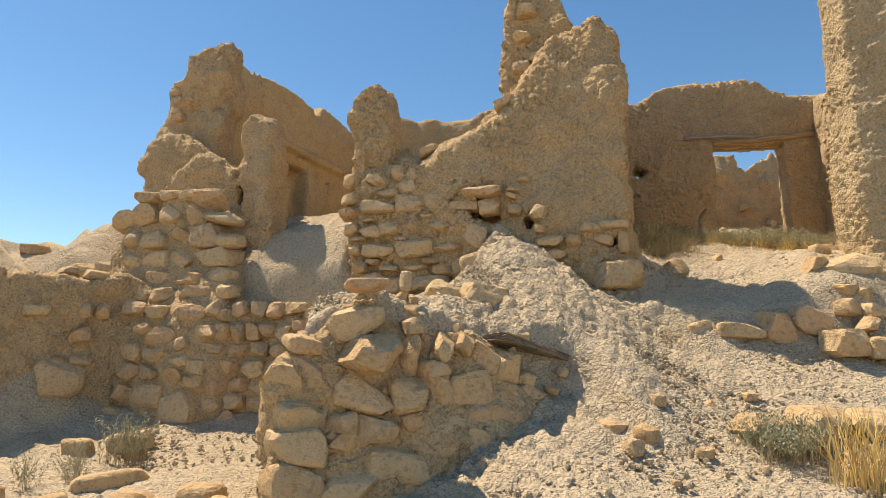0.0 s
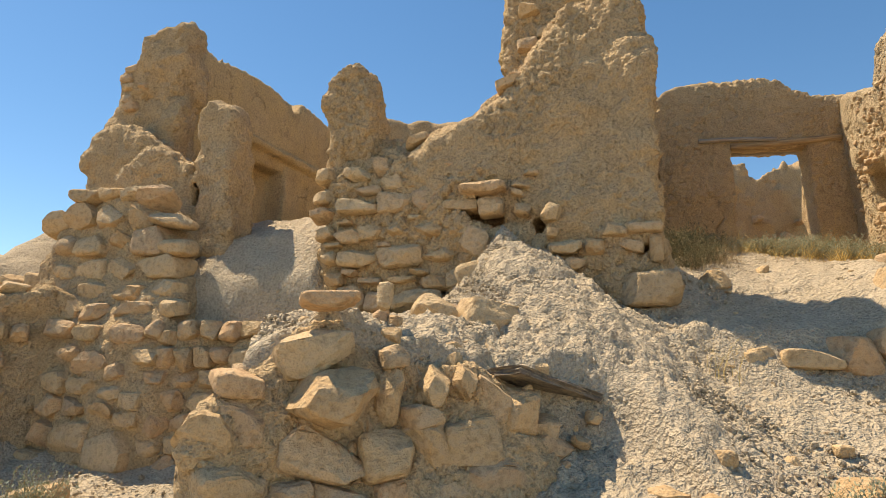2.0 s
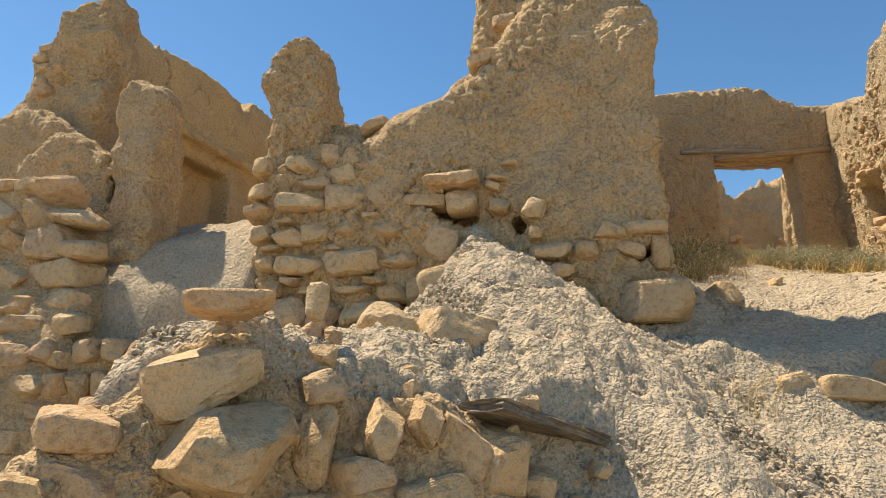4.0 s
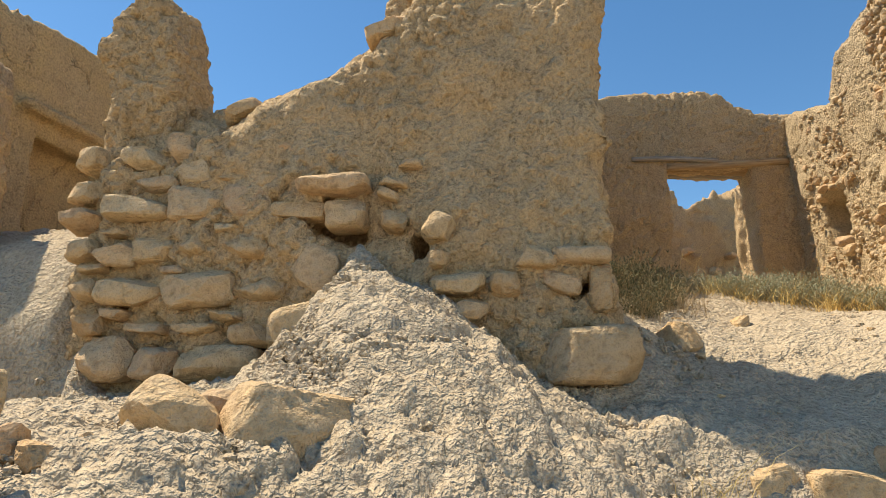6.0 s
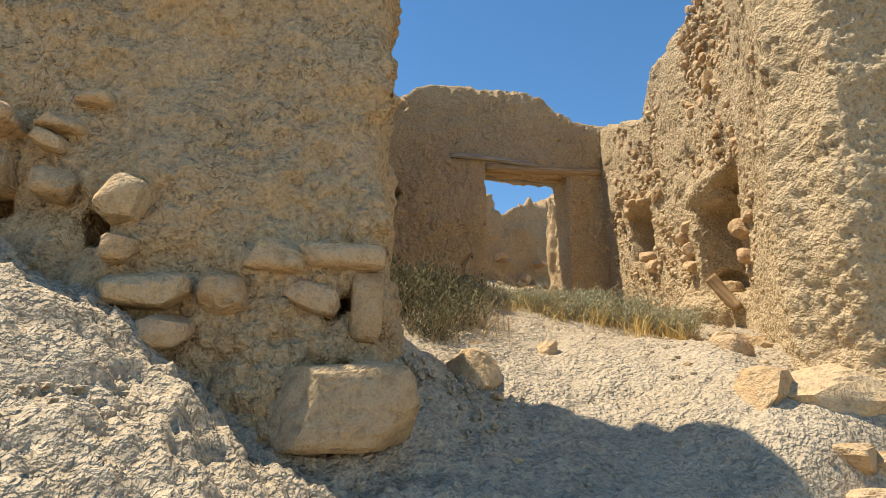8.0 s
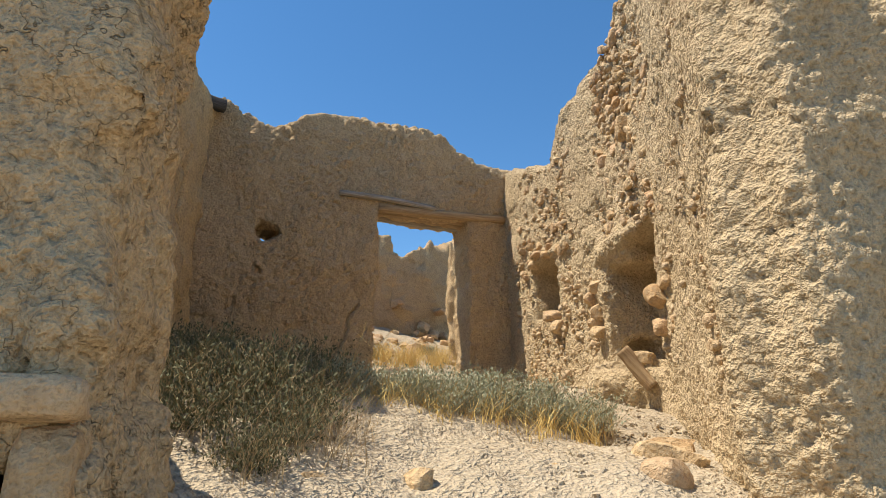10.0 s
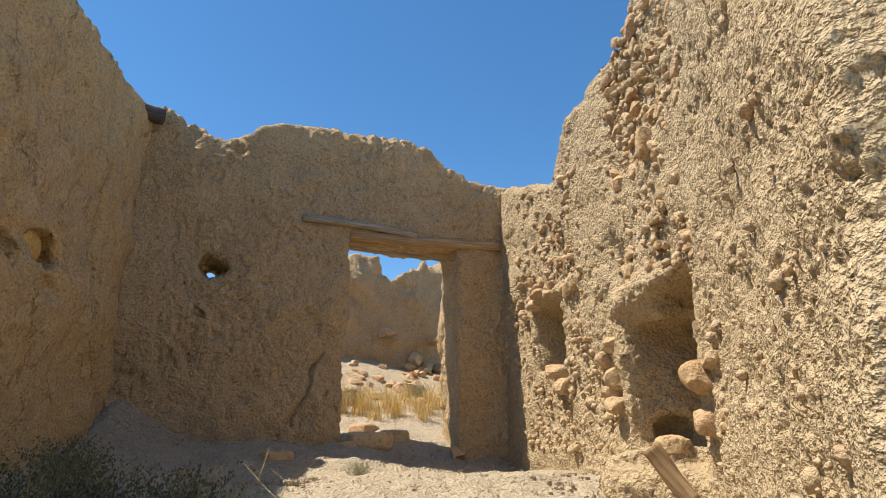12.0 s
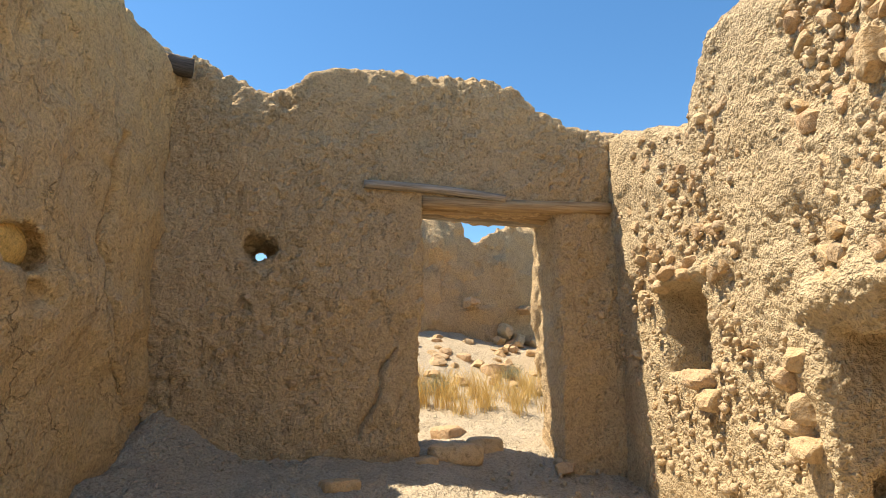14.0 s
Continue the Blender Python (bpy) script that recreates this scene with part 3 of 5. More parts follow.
door_field = slab(DOOR, -0.5, 4.6, 0.62, 2.9,
                  [-0.5, -0.22, 0.09, 0.44, 0.64, 0.88, 1.08, 1.33, 1.69, 2.02, 2.46, 2.91, 3.1, 3.19, 3.47, 4.6],
                  [7.17, 7.14, 7.12, 6.96, 6.84, 6.95, 7.08, 7.18, 7.22, 7.15, 7.2, 7.13, 6.98, 6.86, 6.77, 6.72], k=0.03, shed=0.35, ragged=0.016)
door_field = cut(door_field, block(DOOR, 2.05, 3.34, -1.2, 0.4, 2.0, 5.80),
                 block(DOOR, 0.57, 0.64, -0.08, 0.1, 4.78, 4.86), block(DOOR, 0.74, 0.90, -0.1, 0.2, 6.6, 6.9), ball(tuple(DOOR.at(0.68, -0.02, 5.33)), 0.12, (1, 2.0, 1)), ball(tuple(DOOR.at(0.68, -0.4, 5.33)), 0.085, (1, 6, 1)))
wall_door = wall("wall_door", door_field, (2.6, 10.9, 2.9), (7.9, 13.4, 7.3), 0.035, MUD,
                 "shaded mud-plastered wall with a doorway and round hole", ((1.6, 0.035), (7.0, 0.016)), skin=groove(plaster_skin(0.38, 0.66, 0.034, 0.022), DOOR, (1.56, 1.62, 1.72, 1.80), (3.75, 4.0, 4.25, 4.5)))

room_field = cut(slab(ROOM, 0.0, 4.2, 0.6, 2.7, [0, 1, 2.2, 3.1, 3.9, 4.2], [7.0, 7.1, 7.05, 6.95, 6.9, 7.0], ragged=0.02),
                 ball(tuple(ROOM.at(2.42, 0.0, 4.92)), 0.40, (0.5, 1.0, 0.5)), ball(tuple(ROOM.at(2.02, -0.02, 4.78)), 0.20, (1, 1.2, 0.8)), ball(tuple(ROOM.at(2.6, 0.12, 4.66)), 0.26, (1.2, 1, 0.6)))
wall_room = wall("wall_room", room_field, (0.8, 8.5, 2.7), (3.5, 13.0, 7.3), 0.065, MUD_SMOOTH,
                 "shaded ochre mud-plastered wall with cracks and scar", ((1.5, 0.06), (4.0, 0.03), (9.0, 0.012)), skin=groove(plaster_skin(0.46, 0.70, 0.034, 0.020), ROOM, (3.80, 3.62, 3.40, 3.30, 3.34), (3.9, 4.2, 4.6, 5.2, 6.0), 0.13, 0.035))

clay = carve("clay_patch", ball(tuple(ROOM.at(2.46, -0.24, 4.94)), 0.40, (0.55, 0.9, 0.5)), (1.9, 10.0, 4.6), (3.0, 11.6, 5.3), 0.03, ((3.0, 0.02), (9.0, 0.012)), CLAY)
clay.parent = wall_room
tagged(clay, "bare yellow ochre clay")

right_field = joined(
    slab(RIGHT_A, -0.3, 2.75, 0.6, 2.8, [-0.3, 0.4, 0.9, 1.6, 1.66, 1.8, 2.05, 2.75], [6.6, 6.52, 6.36, 6.12, 6.32, 6.42, 6.52, 6.65]),
    slab(RIGHT_B, -0.1, 1.7, 0.7, 2.6, [-0.1, 0.6, 1.1, 1.7], [6.62, 6.8, 7.1, 7.6]),
    slab(RIGHT_C, -0.2, 2.16, 0.7, 1.9, [0, 2.2], [7.5, 7.7]),
    slab(RIGHT_D, -0.05, 0.32, 0.7, 1.4, [0, 1.3], [7.7, 7.7]),
    slab(RIGHT_E, -0.05, 1.3, 0.7, 1.2, [0, 1.3], [7.7, 7.7]), k=0.15)
right_field = joined(right_field, block(RIGHT_B, 0.15, 1.1, -0.2, 0.07, 4.52, 4.68, 0.1), block(RIGHT_A, 0.75, 1.95, -0.2, 0.07, 4.93, 5.02), ball(tuple(RIGHT_B.at(0.45, 0.0, 3.25)), 0.34, (1, 1, 0.8)), k=0.1)
right_field = cut(right_field, block(RIGHT_A, 0.92, 1.50, -0.4, 0.4, 4.30, 4.88), block(RIGHT_B, 0.18, 1.17, -0.55, 0.5, 3.52, 4.42), block(RIGHT_B, 0.62, 1.17, -0.5, 0.5, 4.3, 4.54),
                  block(RIGHT_B, 0.40, 1.15, -0.36, 0.5, 3.40, 3.74), ball(tuple(RIGHT_B.at(0.12, -0.3, 3.66)), 0.16), ball(tuple(RIGHT_B.at(0.72, 0.22, 3.16)), 0.12),
                  ball((4.62, 6.78, 2.95), 0.17, (1.2, 1, 0.8)))
wall_right = wall("wall_right", right_field, (3.8, 5.2, 1.5), (8.2, 12.0, 7.9), 0.056, RUBBLE,
                  "sunlit rough daub wall studded with stones and niches", ((1.5, 0.05), (5.0, 0.025), (11.0, 0.012)), skin=rubble_skin(0.026), close_by=5.0)

far_field = slab(FAR, 0, 3.4, 0.8, 3.5, [0, 0.5, 0.7, 1.15, 1.25, 1.45, 1.9, 2.3, 3.4], [6.9, 7.1, 7.2, 7.1, 6.8, 6.68, 7.0, 7.2, 7.3], ragged=0.02)
wall_far = wall("wall_far", far_field, (6.3, 15.2, 3.5), (10.3, 17.4, 7.4), 0.06, MUD,
                "broken mud wall of a ruin behind the doorway", ((1.2, 0.14), (4.0, 0.06)), skin=rubble_skin(0.03))

JAMB = Line((8.13, 13.9), (8.90, 15.0))
wall_jamb = wall("wall_jamb", slab(JAMB, 0, 1.35, 0.36, 3.6, [0, 0.25, 0.6, 1.35], [6.25, 6.45, 6.6, 6.7], ragged=0.02), (7.6, 13.6, 3.6), (9.2, 15.4, 6.9), 0.06, MUD,
                 "sunlit eroded wall end standing behind the doorway", ((1.5, 0.06), (5.0, 0.04)), skin=rubble_skin(0.03))

BACK = Line((-1.8, 13.35), (2.0, 12.7))
wall_back = wall("wall_back", slab(BACK, 0, 3.9, 0.5, 3.0, [0, 1, 1.4, 1.9, 2.6, 3.9], [6.95, 6.9, 6.93, 6.77, 6.85, 6.9]), (-2.2, 12.0, 3.0), (2.5, 14.2, 7.1), 0.07, MUD,
                 "distant crumbling mud wall of the ruin", ((1.3, 0.08), (4.0, 0.04)), skin=rubble_skin(0.03))

fence_field = slab(FENCE, 0.0, 3.3, 0.5, 0.4, [0, 1.2, 2.2, 2.7, 3.3], [2.6, 2.6, 2.55, 2.45, 2.5], batter=0.05, z0=1.0)
wall_low = wall("wall_low", fence_field, (-6.5, 5.2, 0.4), (-3.2, 8.0, 2.9), 0.04, MUD,
                "low eroded mud wall with embedded stones", ((1.5, 0.06), (5.0, 0.03), (12.0, 0.012)), skin=plaster_skin(0.4, 0.7, 0.03))

def stub_turn(u, z):
    return -0.2 * sstep(1.6, 2.3, u) - 0.01


stub_field = slab(STUB, -0.05, 2.4, 0.5, 0.2, STUB_U + [2.4], STUB_Z + [1.1], batter=0.18, z0=1.0, face=stub_turn, shed=-0.1)
stub_field = cut(stub_field, block(STUB, 1.64, 2.12, -0.62, 0.2, 1.36, 1.56))
stub_wall = wall("wall_stub", stub_field, (-1.4, 3.7, 0.2), (1.6, 5.7, 2.2), 0.045, MUD,
                 "stub of a fieldstone wall set in mud", ((2.0, 0.05), (6.0, 0.03), (12.0, 0.012)), skin=rubble_skin(0.03))


# ---- stones ----
rng = random.Random(11)


def link(name, me, m, parent=None, label="", category="", group=""):
    ob = new(name, me)
    ob.matrix_basis = m
    if parent:
        ob.parent = parent
    return tagged(ob, label, category, group)


def stone_mesh(seed, boxy, cuts, mat, level=3, deep=(0.75, 1.05), swell=1.0):
    """A field stone in a unit box: rounded block with split faces and a pitted skin."""
    r = np.random.default_rng(seed)
    bm = bmesh.new()
    bmesh.ops.create_icosphere(bm, subdivisions=level, radius=1.0)
    p = np.array([v.co[:] for v in bm.verts])
    p = np.sign(p) * np.abs(p) ** boxy
    p /= np.abs(p).max(0)
    for _ in range(cuts):
        n = r.normal(size=3)
        n /= np.linalg.norm(n)
        lim = r.uniform(*deep)
        over = np.maximum(0, p @ n - lim)
        p -= np.outer(over * 0.96, n)
    q = p + seed * 3.7
    nrm = p / np.linalg.norm(p, axis=1)[:, None]
    p = p + nrm * (0.09 * swell * fbm(q, 1.1, 2) + 0.035 * fbm(q, 3.5, 3) + (0.02 * fbm(q, 9.0, 2) if level > 3 else 0))[:, None]
    p = (p - (p.max(0) + p.min(0)) / 2) / (p.max(0) - p.min(0))
    for v, c in zip(bm.verts, p):
        v.co = c
    bm.normal_update()
    for f in bm.faces:
        f.smooth = True
    for e in bm.edges:
        e.smooth = e.calc_face_angle(0) < 0.42
    me = bpy.data.meshes.new("stone")
    bm.to_mesh(me)
    bm.free()
    me.materials.append(mat)
    return me


ROUND = [stone_mesh(20 + k, 0.58, 4, STONE, 3, (0.72, 1.0)) for k in range(10)]
BLOCKY = [stone_mesh(50 + k, 0.42, 6, STONE, 3, (0.8, 1.15)) for k in range(10)]
ANGULAR = [stone_mesh(80 + k, 0.5, 8, STONE, 3, (0.62, 0.95)) for k in range(8)]
SQUARE = [stone_mesh(161, 0.40, 7, BROWN_STONE, 4, (0.85, 1.2))]
CHUNK = [stone_mesh(200 + k, 0.30, 6, STONE, 4, (0.78, 1.2), 0.45) for k in range(12)]
PEBBLE = [stone_mesh(110 + k, 0.6, 6, STONE, 2, (0.65, 0.95)) for k in range(8)]
OCHRE = [stone_mesh(130 + k, 0.45, 9, GOLD_STONE, 4, (0.5, 0.85)) for k in range(3)]


def set_stone(parent, line, u, v, z, w, d, h, kind=None, tilt=0.0, lean=0.0, yaw=0.0, name="stone"):
    """A stone bedded in a wall at (u, v, z), w along it, d deep, h high."""
    me = rng.choice(kind or (ROUND + BLOCKY))
    m = Matrix.Translation(line.at(u, v, z)) @ pose(0, 0, 0, lean, tilt, line.turn() + yaw) @ Matrix.Diagonal((w, d, h, 1))
    return link(name, me, m, parent)


def courses(parent, line, rows, v_at, deep=0.2, proud=0.3, keep=lambda u, z: True, kind=None, gap=(0.01, 0.05), skip=0.08, level=0.015, wild=5.0):
    """Rough courses: rows of (z, height, u0, u1, least width, greatest width)."""
    for z, h, u0, u1, w0, w1 in rows:
        u = u0 + rng.uniform(0, 0.08)
        while u < u1:
            w = rng.uniform(w0, w1)
            if u + w * 0.6 > u1:
                break
            c, hh = u + w / 2, h * rng.uniform(0.7, 1.2)
            zz = z + rng.gauss(0, level)
            u += w + rng.uniform(*gap)
            if rng.random() < skip or not keep(c, zz):
                continue
            d = deep * rng.uniform(0.8, 1.2)
            set_stone(parent, line, c, v_at(zz) - d / 2 + d * proud * rng.uniform(0.6, 1.3), zz, w, d, hh, kind,
                      tilt=rng.gauss(0, wild), lean=rng.gauss(0, wild), yaw=rng.gauss(0, wild))


def mid_face(z):
    return -0.05 * (z - 2.6)


# middle wall: the coursed part and the stones bared at its foot
def bedded(parent, line, face, stones, kind, proud=0.08, deep=0.26, wild=4.0, swell=1.06):
    """Stones (u, z, width, height) bedded in a wall's face, each a little askew."""
    for u, z, w, h in stones:
        d = deep * rng.uniform(0.85, 1.15)
        set_stone(parent, line, u, face(u, z) + 0.8 * proud * rng.uniform(0.6, 1.2) - d / 2, z, w * swell, d, h * swell, kind, tilt=rng.gauss(0, wild), lean=rng.gauss(0, wild), yaw=rng.gauss(0, wild))


def mid_at(u, z):
    return mid_face(z)


bedded(wall_middle, MID, mid_at, ((-0.04, 3.62, 0.17, 0.17), (0.3, 3.61, 0.25, 0.14), (0.55, 3.66, 0.2, 0.19), (0.77, 3.62, 0.23, 0.12), (0.97, 3.63, 0.2, 0.19), (1.18, 3.62, 0.2, 0.12), (1.41, 3.59, 0.2, 0.13), (1.61, 3.56, 0.11, 0.06)), ROUND + CHUNK, 0.07)
bedded(wall_middle, MID, mid_at, ((-0.04, 3.4, 0.21, 0.13), (0.42, 3.43, 0.28, 0.09), (0.66, 3.49, 0.21, 0.15), (0.86, 3.44, 0.16, 0.07), (1.13, 3.41, 0.24, 0.11)), ROUND + CHUNK)
bedded(wall_middle, MID, mid_at, ((-0.04, 3.24, 0.23, 0.12), (0.32, 3.28, 0.39, 0.14), (0.69, 3.3, 0.31, 0.21), (1.01, 3.29, 0.29, 0.2), (1.32, 3.22, 0.31, 0.11), (1.6, 3.19, 0.22, 0.16)), CHUNK, 0.09)
bedded(wall_middle, MID, mid_at, ((0.0, 3.03, 0.19, 0.14), (0.23, 3.01, 0.25, 0.14), (0.46, 3.02, 0.23, 0.14), (0.7, 3.04, 0.16, 0.12), (1.02, 3.03, 0.27, 0.14), (1.27, 2.98, 0.1, 0.1)), ROUND + CHUNK)
bedded(wall_middle, MID, mid_at, ((0.05, 2.8, 0.16, 0.12), (0.33, 2.78, 0.37, 0.17), (0.74, 2.79, 0.43, 0.21), (1.12, 2.78, 0.27, 0.13)), ROUND + CHUNK, 0.09)
bedded(wall_middle, MID, mid_at, ((0.12, 2.59, 0.18, 0.12), (0.26, 2.65, 0.15, 0.06), (0.47, 2.57, 0.21, 0.06), (0.77, 2.56, 0.24, 0.06), (0.94, 2.63, 0.18, 0.05), (1.1, 2.52, 0.23, 0.14), (1.27, 2.56, 0.17, 0.18), (0.1, 2.92, 0.16, 0.05), (0.6, 2.91, 0.14, 0.05), (0.2, 3.14, 0.16, 0.05), (0.9, 3.14, 0.14, 0.05)), CHUNK, 0.06)
bedded(wall_middle, MID, mid_at, ((0.26, 2.4, 0.3, 0.25), (0.55, 2.37, 0.24, 0.18), (0.92, 2.37, 0.48, 0.21), (1.26, 2.33, 0.23, 0.14)), ROUND, 0.12, 0.3)
for u, v, z, w, d, h, kind, tilt in (
        (1.52, -0.04, 3.36, 0.44, 0.34, 0.13, BLOCKY, 5), (2.13, 0.0, 3.08, 0.16, 0.24, 0.19, ROUND, 30), (2.14, 0.02, 2.91, 0.12, 0.2, 0.12, ROUND, 0), (2.23, 0.0, 2.77, 0.30, 0.26, 0.13, BLOCKY, 4),
        (2.48, 0.0, 2.76, 0.16, 0.22, 0.15, ROUND, 0), (2.65, -0.03, 2.91, 0.23, 0.24, 0.13, BLOCKY, 0), (2.87, -0.04, 2.91, 0.32, 0.24, 0.09, BLOCKY, 1), (2.77, -0.05, 2.77, 0.22, 0.2, 0.11, BLOCKY, 16),
        (2.97, -0.05, 2.74, 0.12, 0.2, 0.26, BLOCKY, 0), (2.90, 0.02, 2.39, 0.50, 0.36, 0.29, SQUARE, -2), (2.31, 0.04, 2.63, 0.18, 0.2, 0.13, ROUND, 0), (1.88, -0.04, 3.14, 0.15, 0.2, 0.12, ROUND, 10)):
    set_stone(wall_middle, MID, u, v, z, w, d, h, kind, tilt)
for u, v, z, w, d, h, kind, tilt in (
        (1.87, -0.05, 3.37, 0.17, 0.16, 0.06, BLOCKY, 6), (1.84, -0.05, 3.30, 0.13, 0.16, 0.06, BLOCKY, 22), (1.96, -0.06, 3.48, 0.14, 0.16, 0.05, BLOCKY, 6),
        (1.45, -0.03, 2.88, 0.28, 0.16, 0.26, BLOCKY, 24)):
    set_stone(wall_middle, MID, u, v, z, w, d, h, kind, tilt)
for u, z in ((0.06, -0.12), (0.2, 0.02), (0.1, 0.2), (0.12, 0.62), (0.3, 0.3), (0.16, 0.95)):
    set_stone(wall_middle, MID, 1.80 + u, -0.70, 4.85 + z, 0.24, 0.3, 0.15, BLOCKY, rng.gauss(0, 8))
for u, v, z in ((1.86, -0.25, 4.50), (1.76, -0.2, 4.42), (0.86, -0.2, 3.93)):
    set_stone(wall_middle, MID, u, v, z, 0.26, 0.24, 0.11, BLOCKY, rng.gauss(-8, 6))


# left wall: small courses below, larger ones on its upper end
def left_face(z):
    return -0.05 * (z - 1.5)


def left_at(u, z):
    return left_face(z) + left_bulge(u, z)


bedded(wall_left, LEFT, left_at, ((-0.54, 3.32, 0.32, 0.25), (-0.24, 3.37, 0.4, 0.31), (0.17, 3.32, 0.36, 0.25), (0.51, 3.33, 0.27, 0.3), (0.9, 3.25, 0.45, 0.14), (-0.23, 3.57, 0.36, 0.15), (0.11, 3.6, 0.29, 0.16), (0.4, 3.58, 0.24, 0.18), (0.7, 3.5, 0.4, 0.14)), ROUND + CHUNK + ANGULAR, 0.08, 0.32, 8.0)
bedded(wall_left, LEFT, left_at, ((-0.37, 3.04, 0.32, 0.21), (-0.03, 3.01, 0.37, 0.22), (0.33, 3.06, 0.29, 0.19), (0.71, 3.04, 0.37, 0.3), (1.0, 2.96, 0.36, 0.18), (0.03, 2.78, 0.4, 0.24), (0.4, 2.8, 0.36, 0.19), (0.86, 2.77, 0.47, 0.25), (-0.3, 2.75, 0.26, 0.2)), ROUND + CHUNK + ANGULAR, 0.08, 0.32, 8.0)
bedded(wall_left, LEFT, left_at, ((0.62, 2.51, 0.43, 0.17), (0.15, 2.57, 0.36, 0.17), (1.03, 2.53, 0.33, 0.18), (-0.08, 2.38, 0.36, 0.2), (0.76, 2.32, 0.41, 0.17), (1.17, 2.34, 0.24, 0.18), (0.31, 2.32, 0.3, 0.16), (-0.35, 2.5, 0.26, 0.2)), ROUND + CHUNK + ANGULAR, 0.08, 0.26, 8.0)
bedded(wall_left, LEFT, left_at, ((0.41, 2.11, 0.29, 0.15), (0.85, 2.1, 0.32, 0.19), (1.09, 2.11, 0.19, 0.18), (1.22, 2.06, 0.12, 0.13), (1.36, 2.13, 0.19, 0.2), (1.54, 2.13, 0.2, 0.19), (1.77, 2.11, 0.23, 0.18), (2.02, 2.13, 0.33, 0.15), (2.28, 2.05, 0.28, 0.16), (0.1, 2.15, 0.26, 0.16)), ROUND + CHUNK + ANGULAR, 0.09, 0.26, 8.0)
bedded(wall_left, LEFT, left_at, ((1.05, 1.87, 0.31, 0.18), (0.56, 1.83, 0.34, 0.21), (0.83, 1.74, 0.18, 0.16), (1.24, 1.88, 0.13, 0.19), (1.37, 1.87, 0.14, 0.2), (1.52, 1.89, 0.16, 0.2), (1.69, 1.9, 0.2, 0.16), (1.9, 1.87, 0.23, 0.17), (2.12, 1.95, 0.26, 0.14), (2.3, 1.84, 0.22, 0.15)), ROUND + CHUNK + ANGULAR, 0.08, 0.26, 8.0)
bedded(wall_left, LEFT, left_at, ((0.27, 1.93, 0.26, 0.17), (0.17, 1.68, 0.31, 0.2), (0.5, 1.61, 0.32, 0.15), (0.82, 1.58, 0.23, 0.14), (1.15, 1.7, 0.22, 0.14), (1.37, 1.68, 0.2, 0.17), (1.59, 1.68, 0.23, 0.17), (1.83, 1.68, 0.24, 0.16), (2.08, 1.72, 0.26, 0.17), (2.3, 1.62, 0.22, 0.16)), ROUND + CHUNK + ANGULAR, 0.08, 0.26, 8.0)
bedded(wall_left, LEFT, left_at, ((0.42, 1.45, 0.28, 0.16), (0.78, 1.42, 0.23, 0.15), (1.02, 1.5, 0.2, 0.16), (1.29, 1.49, 0.24, 0.19), (1.54, 1.48, 0.26, 0.18), (1.8, 1.48, 0.26, 0.19), (2.06, 1.5, 0.24, 0.16), (2.3, 1.42, 0.2, 0.16), (0.15, 1.45, 0.24, 0.2), (1.0, 1.34, 0.2, 0.14)), ROUND + CHUNK + ANGULAR, 0.08, 0.26, 8.0)
bedded(wall_left, LEFT, left_at, ((1.2, 1.3, 0.2, 0.18), (1.42, 1.31, 0.2, 0.15), (1.63, 1.29, 0.24, 0.19), (1.88, 1.27, 0.26, 0.18), (2.12, 1.3, 0.24, 0.16), (1.18, 1.12, 0.2, 0.18), (1.4, 1.13, 0.2, 0.16), (1.64, 1.1, 0.26, 0.16), (1.9, 1.07, 0.26, 0.18)), ROUND + CHUNK + ANGULAR, 0.08, 0.26, 8.0)
bedded(wall_left, LEFT, left_at, ((0.1, 1.2, 0.3, 0.26), (0.46, 1.18, 0.42, 0.28), (0.86, 1.07, 0.42, 0.34), (1.3, 0.95, 0.3, 0.2), (0.1, 0.95, 0.34, 0.24)), ROUND + CHUNK + ANGULAR, 0.14, 0.36)
courses(wall_low, FENCE, [(1.0 + 0.28 * k, 0.16, 0.6, 3.1, 0.12, 0.3) for k in range(5)], lambda z: 0.02, deep=0.2, proud=0.2, skip=0.6)
courses(wall_low, FENCE, [(2.52, 0.14, 0.6, 3.0, 0.15, 0.34)], lambda z: -0.2, deep=0.3, proud=0.3, skip=0.3)
set_stone(wall_low, FENCE, 2.55, 0.0, 1.38, 0.5, 0.3, 0.42, ROUND)
courses(wall_pier, TOWER, [(5.0 + 0.13 * k, 0.12, -0.3, 0.1, 0.14, 0.26) for k in range(5)], lambda z: 0.0, deep=0.2, proud=0.25)


# stub of stone wall in the foreground
def stub_at(u, z):
    return -0.18 * (z - 1.0) - 0.2 * sstep(1.6, 2.3, u)


bedded(stub_wall, STUB, stub_at, ((0.07, 1.42, 0.24, 0.2), (0.24, 1.5, 0.18, 0.22), (0.17, 1.66, 0.22, 0.11), (0.55, 1.3, 0.45, 0.22), (0.89, 1.28, 0.24, 0.22), (0.91, 1.6, 0.15, 0.27), (0.76, 1.66, 0.15, 0.12), (0.95, 1.79, 0.13, 0.11), (1.17, 1.62, 0.17, 0.25)), CHUNK + ANGULAR, 0.09, 0.36, 10.0, 1.16)
bedded(stub_wall, STUB, stub_at, ((1.34, 1.66, 0.15, 0.2), (1.49, 1.56, 0.2, 0.27), (1.63, 1.5, 0.16, 0.25), (1.13, 1.34, 0.27, 0.28), (1.36, 1.34, 0.28, 0.24), (1.54, 1.2, 0.39, 0.21), (1.06, 1.48, 0.18, 0.12)), CHUNK + ANGULAR, 0.09, 0.36, 10.0, 1.16)
